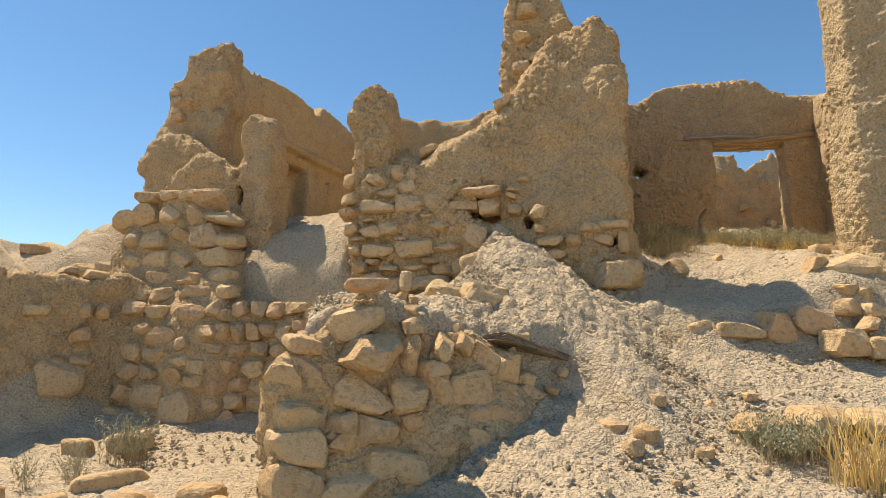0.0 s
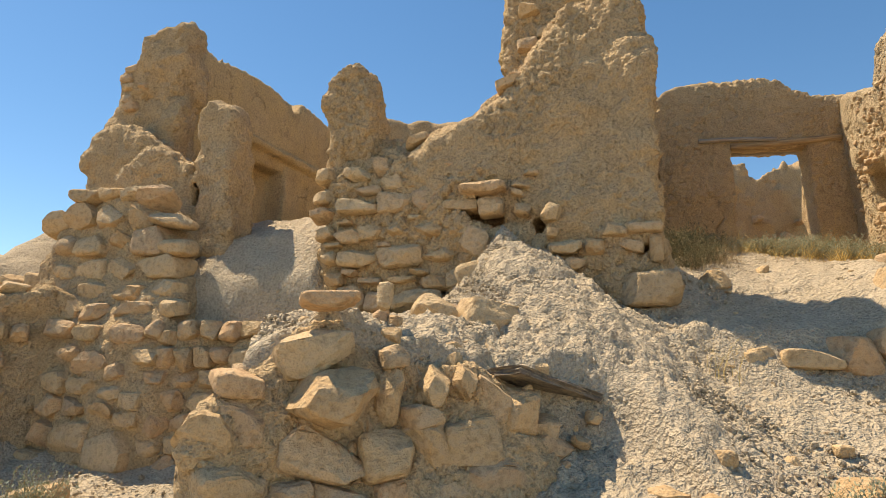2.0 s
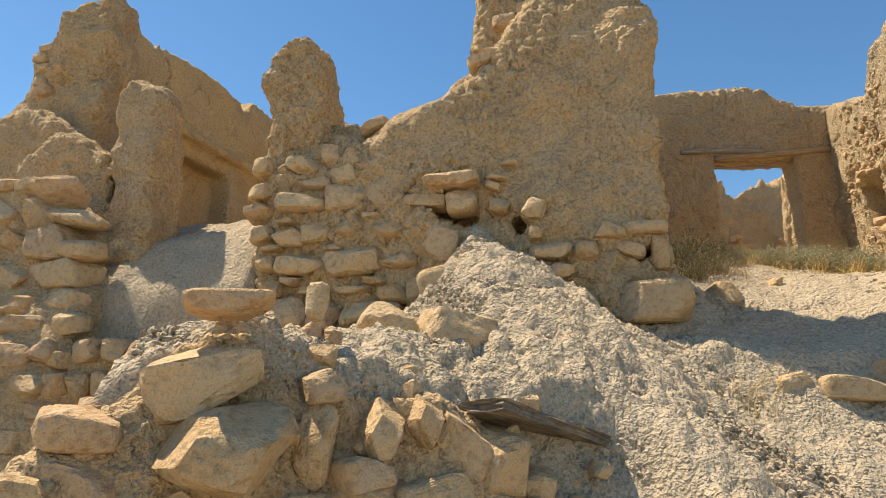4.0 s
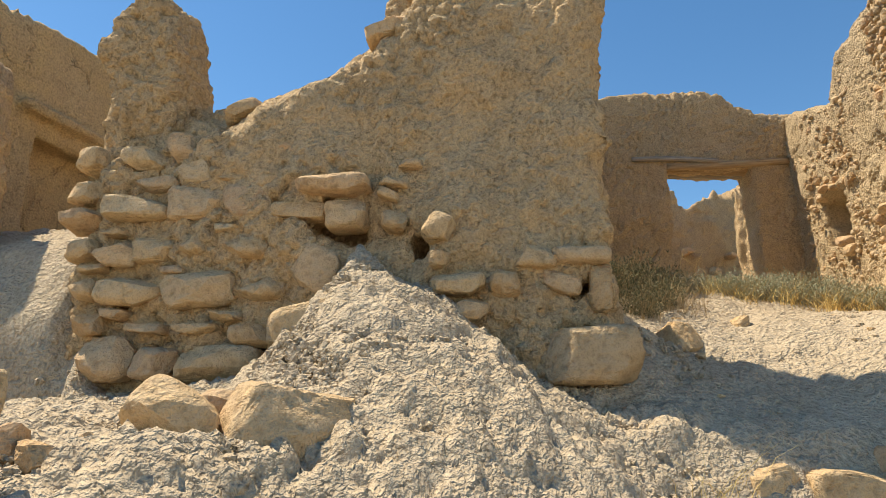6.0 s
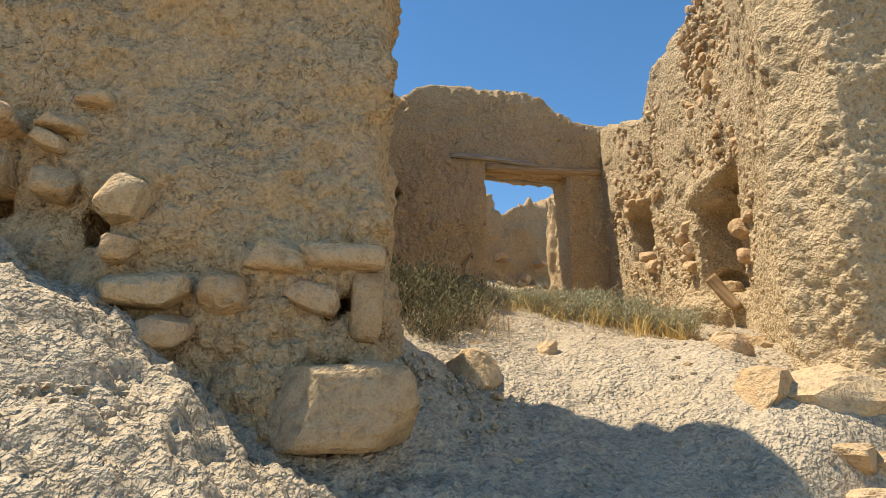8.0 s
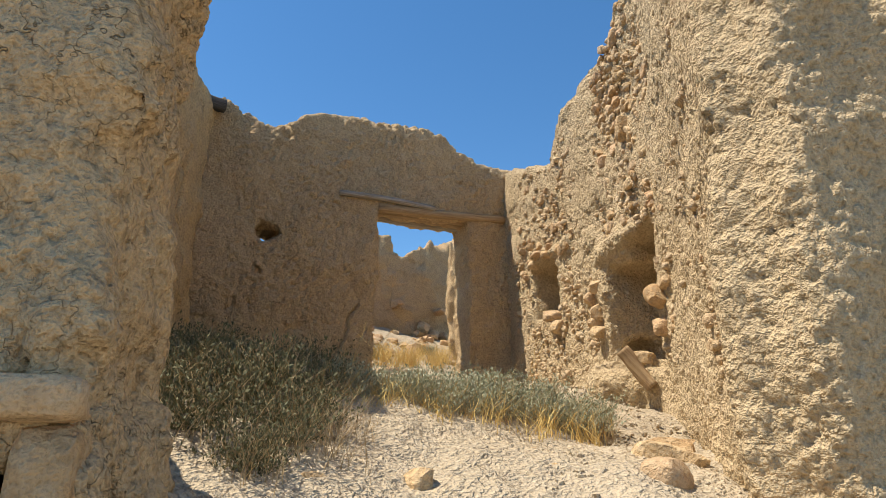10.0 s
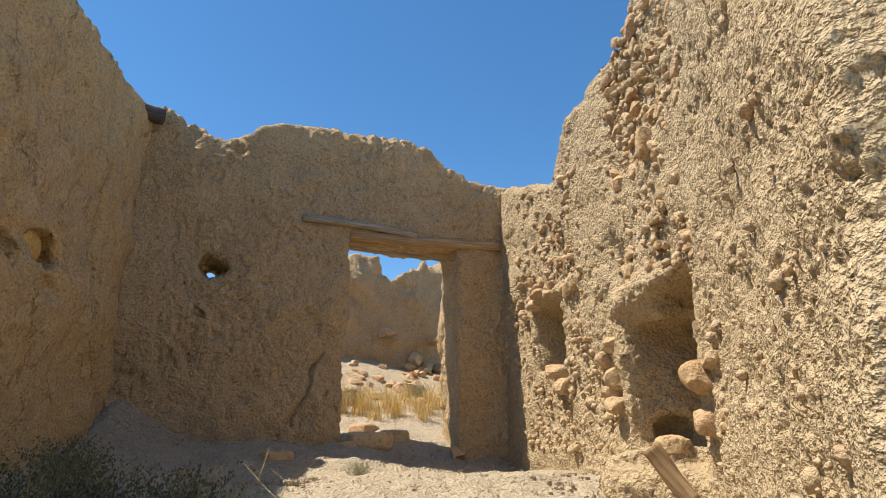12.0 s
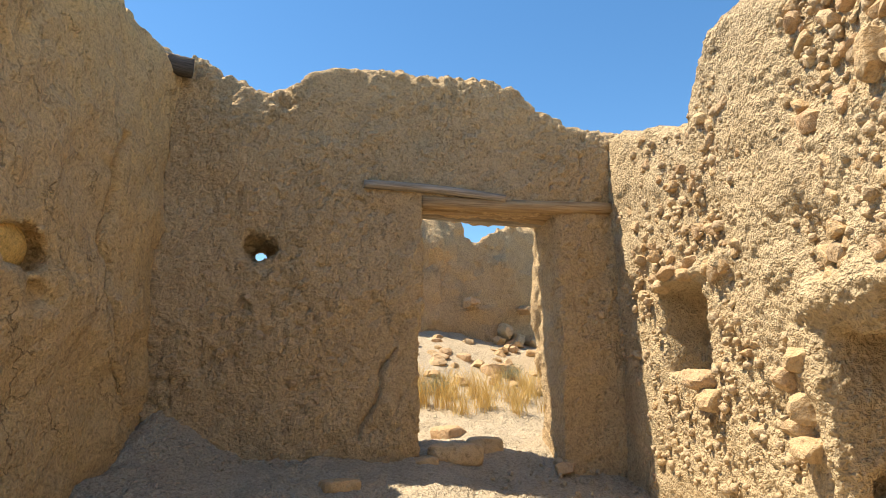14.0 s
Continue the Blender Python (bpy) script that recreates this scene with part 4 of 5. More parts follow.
bedded(stub_wall, STUB, stub_at, ((1.85, 1.42, 0.16, 0.14), (1.87, 1.31, 0.36, 0.16), (2.1, 1.34, 0.17, 0.12), (2.1, 1.12, 0.5, 0.24), (1.79, 1.15, 0.13, 0.14), (2.3, 1.02, 0.18, 0.12), (2.28, 0.92, 0.24, 0.1), (2.05, 0.93, 0.3, 0.16)), CHUNK + ANGULAR, 0.06, 0.34, 10.0, 1.12)
bedded(stub_wall, STUB, stub_at, ((0.14, 1.22, 0.28, 0.2), (0.65, 1.09, 0.32, 0.18), (0.93, 1.13, 0.21, 0.14), (1.22, 1.08, 0.28, 0.21), (1.05, 0.98, 0.26, 0.15), (0.46, 0.96, 0.33, 0.16), (0.14, 1.0, 0.34, 0.22), (1.38, 0.98, 0.24, 0.22), (1.63, 0.97, 0.2, 0.22), (1.85, 0.93, 0.18, 0.16), (0.4, 1.13, 0.15, 0.14)), CHUNK + ANGULAR, 0.09, 0.36, 10.0, 1.16)
bedded(stub_wall, STUB, stub_at, ((0.72, 0.9, 0.3, 0.2), (0.47, 0.76, 0.46, 0.19), (0.12, 0.76, 0.34, 0.22), (0.93, 0.78, 0.3, 0.22), (1.25, 0.8, 0.3, 0.2), (1.55, 0.75, 0.28, 0.2), (1.85, 0.72, 0.28, 0.18), (0.3, 0.57, 0.36, 0.2), (0.68, 0.6, 0.34, 0.18), (1.05, 0.6, 0.34, 0.18), (1.4, 0.6, 0.3, 0.18)), CHUNK + ANGULAR, 0.09, 0.36, 10.0, 1.16)
courses(stub_wall, STUB, [(0.68 + 0.13 * k, 0.07, 0.0, 2.2, 0.05, 0.11) for k in range(8)], lambda z: -0.18 * (z - 1.0) - 0.03, deep=0.12, proud=0.3, kind=PEBBLE, skip=0.5, gap=(0.02, 0.2), wild=25.0)


# stones studding the right wall, thick where its plaster has gone
def studs(parent, line, n, u0, u1, z0, z1, s0, s1, v=0.0, keep=lambda u, z: True):
    for _ in range(n):
        u, z, s = rng.uniform(u0, u1), rng.uniform(z0, z1), rng.uniform(s0, s1)
        if keep(u, z):
            set_stone(parent, line, u, v + rng.uniform(-0.03, 0.008) - 0.1 * s, z, s * rng.uniform(0.9, 1.7), s, s * rng.uniform(0.7, 1.1), PEBBLE, rng.uniform(-60, 60), rng.uniform(-25, 25))


def clear_a(u, z):
    return not (0.9 < u < 1.68 and 4.2 < z < 4.95) and z < np.interp(u, [0.1, 0.9, 1.6, 1.66, 2.7], [6.42, 6.24, 6.0, 6.2, 6.5])


def clear_b(u, z):
    return not (0.05 < u < 1.25 and z < 4.6) and z < np.interp(u, [0, 0.6, 1.1, 1.5], [6.45, 6.65, 6.9, 7.2])


studs(wall_right, RIGHT_A, 95, 0.1, 2.7, 4.9, 6.3, 0.045, 0.10, 0.01, keep=clear_a)
studs(wall_right, RIGHT_A, 20, 0.1, 2.7, 3.4, 4.9, 0.05, 0.09, 0.01, keep=clear_a)
studs(wall_right, RIGHT_B, 150, -0.1, 1.45, 4.65, 7.0, 0.05, 0.12, 0.01, keep=clear_b)
studs(wall_right, RIGHT_B, 20, 0.95, 1.5, 3.2, 4.7, 0.05, 0.1, 0.01, keep=clear_b)
studs(wall_right, RIGHT_C, 20, 0.2, 2.1, 3.0, 6.6, 0.03, 0.06)


def pebble_skin(parent, jobs):
    """The small pebbles of the daub, too many to count."""
    r = np.random.default_rng(9)
    base = np.array([v.co[:] for v in PEBBLE_LOW.vertices])
    tri = np.array([p.vertices[:] for p in PEBBLE_LOW.polygons])
    vs, fs, o = [], [], 0
    for line, n, u0, u1, z0, z1, keep in jobs:
        for _ in range(n):
            u, z, sz = r.uniform(u0, u1), r.uniform(z0, z1), 0.014 + 0.045 * r.random() ** 3
            if not keep(u, z):
                continue
            m = np.array((Matrix.Translation(line.at(u, r.uniform(-0.02, 0.012), z)) @ pose(0, 0, 0, *r.uniform(0, 360, 3))).to_4x4())
            v = base * sz * r.uniform(0.8, 1.6, 3) @ m[:3, :3].T + m[:3, 3]
            vs.append(v)
            fs.append(tri + o)
            o += len(v)
    me = bpy.data.meshes.new("pebbles")
    me.from_pydata(np.concatenate(vs).tolist(), [], np.concatenate(fs).tolist())
    me.polygons.foreach_set("use_smooth", np.ones(len(me.polygons), dtype=bool))
    me.materials.append(PEBBLES)
    return tagged(link("pebbles", me, Matrix(), parent), kind="stuff")


PEBBLE_LOW = stone_mesh(141, 0.6, 6, STONE, 1, (0.65, 0.95))
PEBBLES = stone_mat("daub_pebbles", [(0.60, 0.44, 0.27), (0.62, 0.46, 0.29)])
pebble_skin(wall_right, ((RIGHT_A, 1700, 0.1, 2.7, 3.5, 6.3, clear_a), (RIGHT_B, 1500, -0.1, 1.5, 3.4, 6.9, clear_b), (RIGHT_C, 400, 0.1, 2.1, 2.9, 6.8, lambda u, z: True)))
for line, u, v, z, w, d, h in ((RIGHT_B, 1.27, 0.03, 3.92, 0.14, 0.2, 0.2), (RIGHT_B, 1.30, 0.02, 3.68, 0.10, 0.16, 0.15), (RIGHT_B, 0.32, -0.20, 3.55, 0.24, 0.24, 0.17),
                               (RIGHT_A, 1.02, 0.02, 4.95, 0.12, 0.16, 0.1), (RIGHT_A, 1.2, 0.03, 5.02, 0.16, 0.18, 0.07), (RIGHT_A, 1.45, 0.02, 4.97, 0.11, 0.16, 0.1),
                               (RIGHT_A, 0.98, 0.03, 5.2, 0.1, 0.14, 0.1), (RIGHT_A, 1.5, 0.0, 4.22, 0.22, 0.24, 0.14), (RIGHT_A, 1.62, 0.0, 4.08, 0.16, 0.2, 0.16),
                               (RIGHT_B, 0.0, 0.04, 4.3, 0.15, 0.2, 0.14), (RIGHT_B, -0.02, 0.04, 4.05, 0.13, 0.2, 0.18), (RIGHT_B, 0.03, 0.05, 3.85, 0.16, 0.2, 0.12),
                               (RIGHT_A, 2.5, 0.04, 4.2, 0.12, 0.2, 0.14), (RIGHT_A, 2.55, 0.04, 3.95, 0.14, 0.2, 0.12), (RIGHT_B, 0.9, 0.03, 5.55, 0.12, 0.14, 0.25)):
    set_stone(wall_right, line, u, v, z, w, d, h, ROUND, rng.gauss(0, 12))
studs(wall_door, DOOR, 26, 0.4, 1.5, 4.0, 5.2, 0.025, 0.06)
studs(wall_door, DOOR, 10, 3.4, 3.8, 3.9, 5.6, 0.03, 0.07)
for u, z, s in ((2.96, 6.9, 0.11), (3.06, 6.86, 0.12), (3.2, 6.78, 0.2), (3.36, 6.73, 0.22)):
    set_stone(wall_door, DOOR, u, -0.1, z, s, 0.16, 0.09, ROUND)
for u, z, w, h in ((1.9, 5.12, 0.26, 0.3), (2.12, 4.98, 0.28, 0.26), (2.4, 4.95, 0.3, 0.26), (2.7, 4.9, 0.26, 0.22), (1.75, 4.9, 0.3, 0.22), (1.3, 5.6, 0.24, 0.16), (2.3, 5.5, 0.28, 0.16)):
    set_stone(wall_far, FAR, u, 0.08, z, w, 0.4, h, ANGULAR, rng.gauss(0, 14))


# ---- loose rocks ----
def rock(x, y, z, w, d, h, kind, yaw=0.0, tilt=0.0, lean=0.0, label="tan sandstone rock lying on dusty earth", group="loose rocks"):
    m = Matrix.Translation((x, y, z)) @ pose(0, 0, 0, lean, tilt, yaw) @ Matrix.Diagonal((w, d, h, 1))
    return link("rock", rng.choice(kind), m, None, label, "rock", group)


rock(0.38, 5.48, 2.07, 0.46, 0.32, 0.40, OCHRE, 20, 34, 0, "large ochre split rock wedged in crumbled mud")
rock(-0.53, 4.42, 2.06, 0.31, 0.24, 0.09, CHUNK, 14, -3, 0, "flat pale rock capping the mud bank")
rock(-0.285, 4.84, 2.14, 0.10, 0.10, 0.17, ROUND, 0, 0, 0, "upright smooth pink pebble set in mud")
rock(0.0, 5.38, 2.10, 0.30, 0.24, 0.22, ROUND, 10, 34, 0, "grey rounded rock half sunk in mud")
rock(-0.61, 4.46, 1.82, 0.40, 0.32, 0.22, ANGULAR, 24, -26, 0, "large brown angular rock leaning on the stone stub")
rock(-0.48, 4.34, 1.58, 0.46, 0.38, 0.28, ANGULAR, 18, -12, 0, "broad brown angular rock bedded in the stone stub")
rock(0.39, 6.36, 2.48, 0.38, 0.34, 0.32, CHUNK, -14, -16, 0, "large tan rock bedded in the mud heap")
rock(0.50, 5.86, 2.20, 0.18, 0.16, 0.09, CHUNK, 10, -14, 0, "pale flat rock on the mud heap")
rock(0.12, 5.62, 2.14, 0.18, 0.16, 0.12, ROUND, 0, 10, 0, "pale rounded rock sunk in mud")
for x, y, w, h in ((0.1, 4.62, 0.16, 0.12), (-0.25, 4.7, 0.14, 0.1), (0.3, 4.8, 0.2, 0.14), (0.5, 4.95, 0.18, 0.16), (-0.1, 4.9, 0.12, 0.08), (0.62, 5.1, 0.15, 0.1)):
    rock(x, y, gz(x, y) + h * 0.2, w, w * 0.8, h, ANGULAR, rng.uniform(0, 180), rng.gauss(0, 15), label="small angular rock stuck in the mud bank")
for x, y, z, w, d, h, yaw in ((2.32, 5.84, 1.80, 0.30, 0.24, 0.24, 10), (2.66, 5.74, 1.82, 0.42, 0.22, 0.15, -8), (2.98, 5.74, 1.84, 0.30, 0.26, 0.28, 20), (3.30, 5.78, 1.90, 0.36, 0.3, 0.26, 0),
                              (3.44, 5.50, 1.70, 0.32, 0.3, 0.24, 10), (3.72, 5.60, 1.86, 0.24, 0.24, 0.16, 0), (3.66, 5.78, 2.02, 0.26, 0.22, 0.16, 40), (3.86, 5.74, 2.0, 0.22, 0.2, 0.14, 0),
                              (3.72, 5.92, 2.20, 0.26, 0.24, 0.14, 25), (3.9, 5.90, 2.16, 0.24, 0.22, 0.16, 60), (3.75, 5.42, 1.66, 0.3, 0.26, 0.2, -20)):
    rock(x, y, z, w, d, h, CHUNK + ANGULAR, yaw, rng.gauss(0, 6), label="tan rock in the row edging the path")
rock(4.0, 6.14, 2.43, 0.78, 0.50, 0.34, ANGULAR, -24, 6, 0, "long sandstone boulder at the wall's foot", "boulders by the wall")
rock(3.64, 6.20, 2.45, 0.30, 0.28, 0.26, ANGULAR, 10, 0, 0, "sandstone block at the wall's foot", "boulders by the wall")
rock(3.98, 6.62, gz(3.98, 6.62) + 0.03, 0.2, 0.18, 0.15, ROUND, 10, 0, 0, "rounded rock on the bank by the wall", "boulders by the wall")
rock(4.38, 6.92, gz(4.38, 6.92) + 0.02, 0.34, 0.24, 0.14, ANGULAR, -30, 6, 0, "flat pale rock on the bank by the wall", "boulders by the wall")
rock(4.75, 7.25, gz(4.75, 7.25) + 0.02, 0.5, 0.34, 0.16, ANGULAR, 35, 0, 0, "broad pale rock at the niche wall", "boulders by the wall")
for x, y, w, d, h in ((2.2, 4.52, 0.46, 0.3, 0.22), (2.62, 4.60, 0.5, 0.34, 0.24), (3.0, 4.62, 0.4, 0.32, 0.2), (2.45, 4.38, 0.28, 0.24, 0.14)):
    rock(x, y, gz(x, y) + h * 0.3, w, d, h, ANGULAR, rng.uniform(-20, 20), label="brown rock ledge half buried in earth")
for x, y, w, d, h in ((-2.62, 5.25, 0.56, 0.26, 0.2), (-2.85, 4.8, 0.3, 0.2, 0.13), (-2.2, 4.75, 0.34, 0.28, 0.2), (-1.72, 4.8, 0.34, 0.3, 0.26), (-2.0, 4.62, 0.3, 0.24, 0.18),
                      (-1.5, 4.55, 0.26, 0.24, 0.22), (-3.3, 4.8, 0.26, 0.24, 0.2), (-3.1, 4.6, 0.3, 0.26, 0.16), (-2.55, 4.5, 0.2, 0.18, 0.12), (-3.0, 6.35, 0.4, 0.3, 0.2), (-3.4, 6.2, 0.3, 0.26, 0.2)):
    rock(x, y, gz(x, y) + h * 0.25, w, d, h, ROUND + BLOCKY, rng.uniform(-40, 40), rng.gauss(0, 6))
for x, y, w, h in ((3.1, 7.08, 0.14, 0.13), (2.52, 6.85, 0.26, 0.2), (2.7, 7.15, 0.16, 0.1), (1.4, 4.5, 0.2, 0.14), (1.25, 4.35, 0.16, 0.12), (1.55, 4.75, 0.14, 0.1), (1.2, 4.62, 0.22, 0.12),
                   (2.35, 5.0, 0.12, 0.07), (1.7, 4.3, 0.12, 0.08), (2.0, 4.9, 0.1, 0.06), (4.6, 7.7, 0.2, 0.12), (4.2, 8.4, 0.22, 0.12), (3.75, 8.05, 0.3, 0.16)):
    rock(x, y, gz(x, y) + h * 0.25, w, w * 0.85, h, ANGULAR + ROUND, rng.uniform(0, 180), label="small tan rock lying on dusty earth")
# rocks about the threshold
for x, y, w, d, h, yaw in ((5.85, 12.55, 0.34, 0.28, 0.2, 30), (5.62, 11.95, 0.5, 0.3, 0.2, -20), (6.0, 12.1, 0.3, 0.26, 0.2, 10), (6.65, 11.75, 0.3, 0.24, 0.16, 0),
                           (6.5, 11.6, 0.24, 0.2, 0.12, 40), (5.3, 11.85, 0.24, 0.2, 0.12, 0), (7.5, 14.6, 0.4, 0.3, 0.2, 0), (3.6, 10.9, 0.2, 0.18, 0.13, 0), (4.5, 11.5, 0.3, 0.2, 0.12, 10)):
    rock(x, y, gz(x, y) + h * 0.25, w, d, h, ANGULAR + BLOCKY, yaw, label="tan rock fallen by the doorway", group="rocks by the doorway")

for _ in range(46):
    x, y = rng.uniform(-8.5, -4.4), rng.uniform(8.2, 14.5)
    w = rng.uniform(0.14, 0.42)
    rock(x, y, gz(x, y) + w * 0.1, w, w * 0.8, w * 0.55, ANGULAR + BLOCKY, rng.uniform(0, 180), rng.gauss(0, 10), label="tan rubble rock on the hillside", group="hillside rubble")
for _ in range(70):
    x, y = rng.uniform(6.2, 9.5), rng.uniform(13.9, 16.0)
    w = rng.uniform(0.08, 0.28)
    rock(x, y, gz(x, y) + w * 0.1, w, w * 0.8, w * 0.55, ANGULAR, rng.uniform(0, 180), rng.gauss(0, 10), label="tan rubble rock behind the doorway", group="rubble behind the doorway")
for _ in range(60):
    x, y = rng.uniform(1.2, 4.2), rng.uniform(3.8, 8.2)
    w = rng.uniform(0.03, 0.09)
    rock(x, y, gz(x, y) + w * 0.15, w, w * 0.8, w * 0.6, PEBBLE, rng.uniform(0, 180), rng.gauss(0, 10), label="small tan stone lying on the path", group="stones on the path")

for _ in range(34):
    u, v = rng.uniform(0.1, 1.9), -rng.uniform(0.25, 1.0)
    p, w = STUB.at(u, v, 0), rng.uniform(0.06, 0.2)
    rock(p.x, p.y, gz(p.x, p.y) + w * 0.1, w, w * 0.8, w * 0.7, ANGULAR, rng.uniform(0, 180), rng.gauss(0, 20), label="small angular rock bedded in crumbled mud", group="rocks on the mud bank")

# scattered crumbs of mud and grit
def crumbs():
    r = np.random.default_rng(3)
    tmp = bmesh.new()
    bmesh.ops.create_icosphere(tmp, subdivisions=1, radius=0.5)
    base = np.array([v.co[:] for v in tmp.verts])
    tri = np.array([[v.index for v in f.verts] for f in tmp.faces])
    tmp.free()
    x = np.r_[r.uniform(-3.2, 5.0, 9000), r.normal(0.8, 0.75, 20000), r.uniform(-1.0, 0.7, 7000), r.uniform(2.0, 7.0, 5000), r.uniform(6.0, 8.2, 2500)]
    y = np.r_[3.4 + r.beta(1.3, 1.6, 9000) * 5.4, r.normal(5.7, 0.6, 20000), r.uniform(4.3, 5.8, 7000), r.uniform(6.5, 12.2, 5000), r.uniform(12.5, 15.5, 2500)]
    ok = y < 7.05 - 0.277 * (x + 1.05) + 9 * sstep(2.0, 2.3, x)
    x, y = x[ok], y[ok]
    z = ground_height(x, y)
    s = 0.006 + 0.020 * r.random(len(x)) ** 3
    sc = s[:, None] * r.uniform(0.6, 1.3, (len(x), 3))
    v = base[None] * sc[:, None, :] * r.uniform(0.75, 1.25, (len(x), len(base), 1)) * 2 + np.stack([x, y, z + 0.010 + 0.02 * np.exp(-((x - 0.8) ** 2 + (y - 5.7) ** 2))], 1)[:, None]
    f = tri[None] + (np.arange(len(x)) * len(base))[:, None, None]
    me = bpy.data.meshes.new("grit")
    me.from_pydata(v.reshape(-1, 3).tolist(), [], f.reshape(-1, 3).tolist())
    me.materials.append(SOIL)
    return tagged(new("grit", me), "grit and crumbs of dried mud on the earth", "grit", kind="stuff")


crumbs()


# ---- timber and slabs ----
def beam_mesh(name, length, w, h, mat, seed, taper=0.0, segs=14):
    """A hewn pole along x, slightly bowed and worn."""
    r = np.random.default_rng(seed)
    bm = bmesh.new()
    rings = []
    for i in range(segs + 1):
        t = i / segs
        k = 1 - taper * t
        cy, cz = 0.012 * math.sin(3 * t + seed), 0.012 * math.sin(4.1 * t + 2 * seed)
        ring = []
        for j in range(10):
            a = 2 * math.pi * j / 10
            c, s = math.cos(a), math.sin(a)
            rr = 1 + r.normal(0, 0.03)
            ring.append(bm.verts.new(((t - 0.5) * length, cy + 0.5 * w * k * rr * math.copysign(abs(c) ** 0.6, c), cz + 0.5 * h * k * rr * math.copysign(abs(s) ** 0.6, s))))
        rings.append(ring)
    for a, b in zip(rings, rings[1:]):
        for j in range(10):
            bm.faces.new((a[j], b[j], b[(j + 1) % 10], a[(j + 1) % 10])).smooth = True
    bm.faces.new(rings[0])
    bm.faces.new(rings[-1][::-1])
    bmesh.ops.recalc_face_normals(bm, faces=bm.faces)
    me = bpy.data.meshes.new(name)
    bm.to_mesh(me)
    bm.free()
    me.materials.append(mat)
    return me


lintel = tagged(new("lintel"), "weathered grey and tan timber lintel over the doorway", "lintel")
lintel.matrix_basis = Matrix.Translation(DOOR.at(2.7, -0.3, 5.84)) @ pose(0, 0, 0, 0, 1.5, DOOR.turn())
for name, length, w, h, x, y, z, turn, mat in (("plank", 1.30, 0.10, 0.075, -0.52, -0.33, 0.06, 1.2, WOOD_GREY), ("beam", 1.82, 0.12, 0.11, 0.27, -0.31, -0.005, -2.0, WOOD_TAN), ("beam", 1.75, 0.12, 0.09, 0.12, -0.17, -0.04, -1.0, WOOD_TAN),
                                               ("beam", 1.7, 0.13, 0.09, 0.1, -0.02, -0.02, 0.8, WOOD_TAN), ("beam", 1.7, 0.13, 0.09, 0.1, 0.13, -0.02, -0.6, WOOD_GREY)):
    link(name, beam_mesh(name, length, w, h, mat, int(length * 10 + y * 30)), pose(x, y, z, 0, turn, 0), lintel)
stump = link("beam_stump", beam_mesh("beam_stump", 0.5, 0.13, 0.16, WOOD_DARK, 4), Matrix.Translation(ROOM.at(3.85, -0.02, 6.86)) @ pose(0, 0, 0, 0, 0, 5), None,
             "charred dark roof beam stump in the wall top", "beam")
branch = link("wood_stub", beam_mesh("wood_stub", 0.36, 0.12, 0.12, WOOD_TAN, 7, 0.15), Matrix.Translation((5.80, 8.28, 3.4)) @ pose(0, 0, 0, 0, 52, -50), None,
              "split pale log leaning at the niche", "log")


def slate_mesh():
    bm = bmesh.new()
    bmesh.ops.create_cube(bm, size=1.0)
    bmesh.ops.subdivide_edges(bm, edges=bm.edges, cuts=5, use_grid_fill=True)
    for v in bm.verts:
        n = noise.noise(v.co * 3.1)
        v.co.x += 0.06 * n
        v.co.y += 0.10 * noise.noise(v.co * 2.3 + Vector((4, 1, 2)))
        v.co.z += 0.14 * noise.noise(v.co * 4.0 + Vector((1, 7, 3)))
    me = bpy.data.meshes.new("slate_slab")
    bm.to_mesh(me)
    bm.free()
    me.materials.append(SLATE)
    return me


SLATE = stone_mat("dark_slate", [(0.16, 0.14, 0.12), (0.2, 0.17, 0.14)])
link("slate_slab", slate_mesh(), Matrix.Translation((0.63, 5.03, 1.63)) @ pose(0, 0, 0, -4, 13, 39) @ Matrix.Diagonal((0.76, 0.36, 0.045, 1)), None,
     "dark flat slate slab roofing a gap in the stones", "slab")


# ---- plants ----
def blades(rows):
    """Ribbons from rows of points (n, k, 3) with half widths (n, k)."""
    pts, wid, side = rows
    n, k, _ = pts.shape
    a, b = pts - side[:, None] * wid[..., None], pts + side[:, None] * wid[..., None]
    v = np.stack([a, b], 2).reshape(-1, 3)
    i = np.arange(n)[:, None] * 2 * k + 2 * np.arange(k - 1)[None]
    f = np.stack([i, i + 1, i + 3, i + 2], -1).reshape(-1, 4)
    return v, f


def stems(r, n, height, spread, width, k=5, bend=0.5):
    ang = r.uniform(0, 2 * np.pi, n)
    root = np.c_[r.normal(0, spread * 0.35, (n, 2)), np.zeros(n)]
    out = np.c_[np.cos(ang), np.sin(ang), np.zeros(n)]
    hh = height * r.uniform(0.55, 1.1, n)
    lean = spread * r.uniform(0.2, 1.2, n)
    t = np.linspace(0, 1, k)
    pts = root[:, None] + out[:, None] * (lean[:, None] * t ** (1 + bend))[..., None]
    pts[..., 2] = hh[:, None] * t * (1 - 0.12 * t)
    pts += r.normal(0, 0.008, pts.shape)
    pts[:, 0, 2] = -0.05
    a2 = r.uniform(0, 2 * np.pi, n)
    side = np.c_[np.cos(a2), np.sin(a2), np.zeros(n)]
    wid = np.full((n, k), width) * np.linspace(1, 0.35, k)[None]
    return pts, wid, side


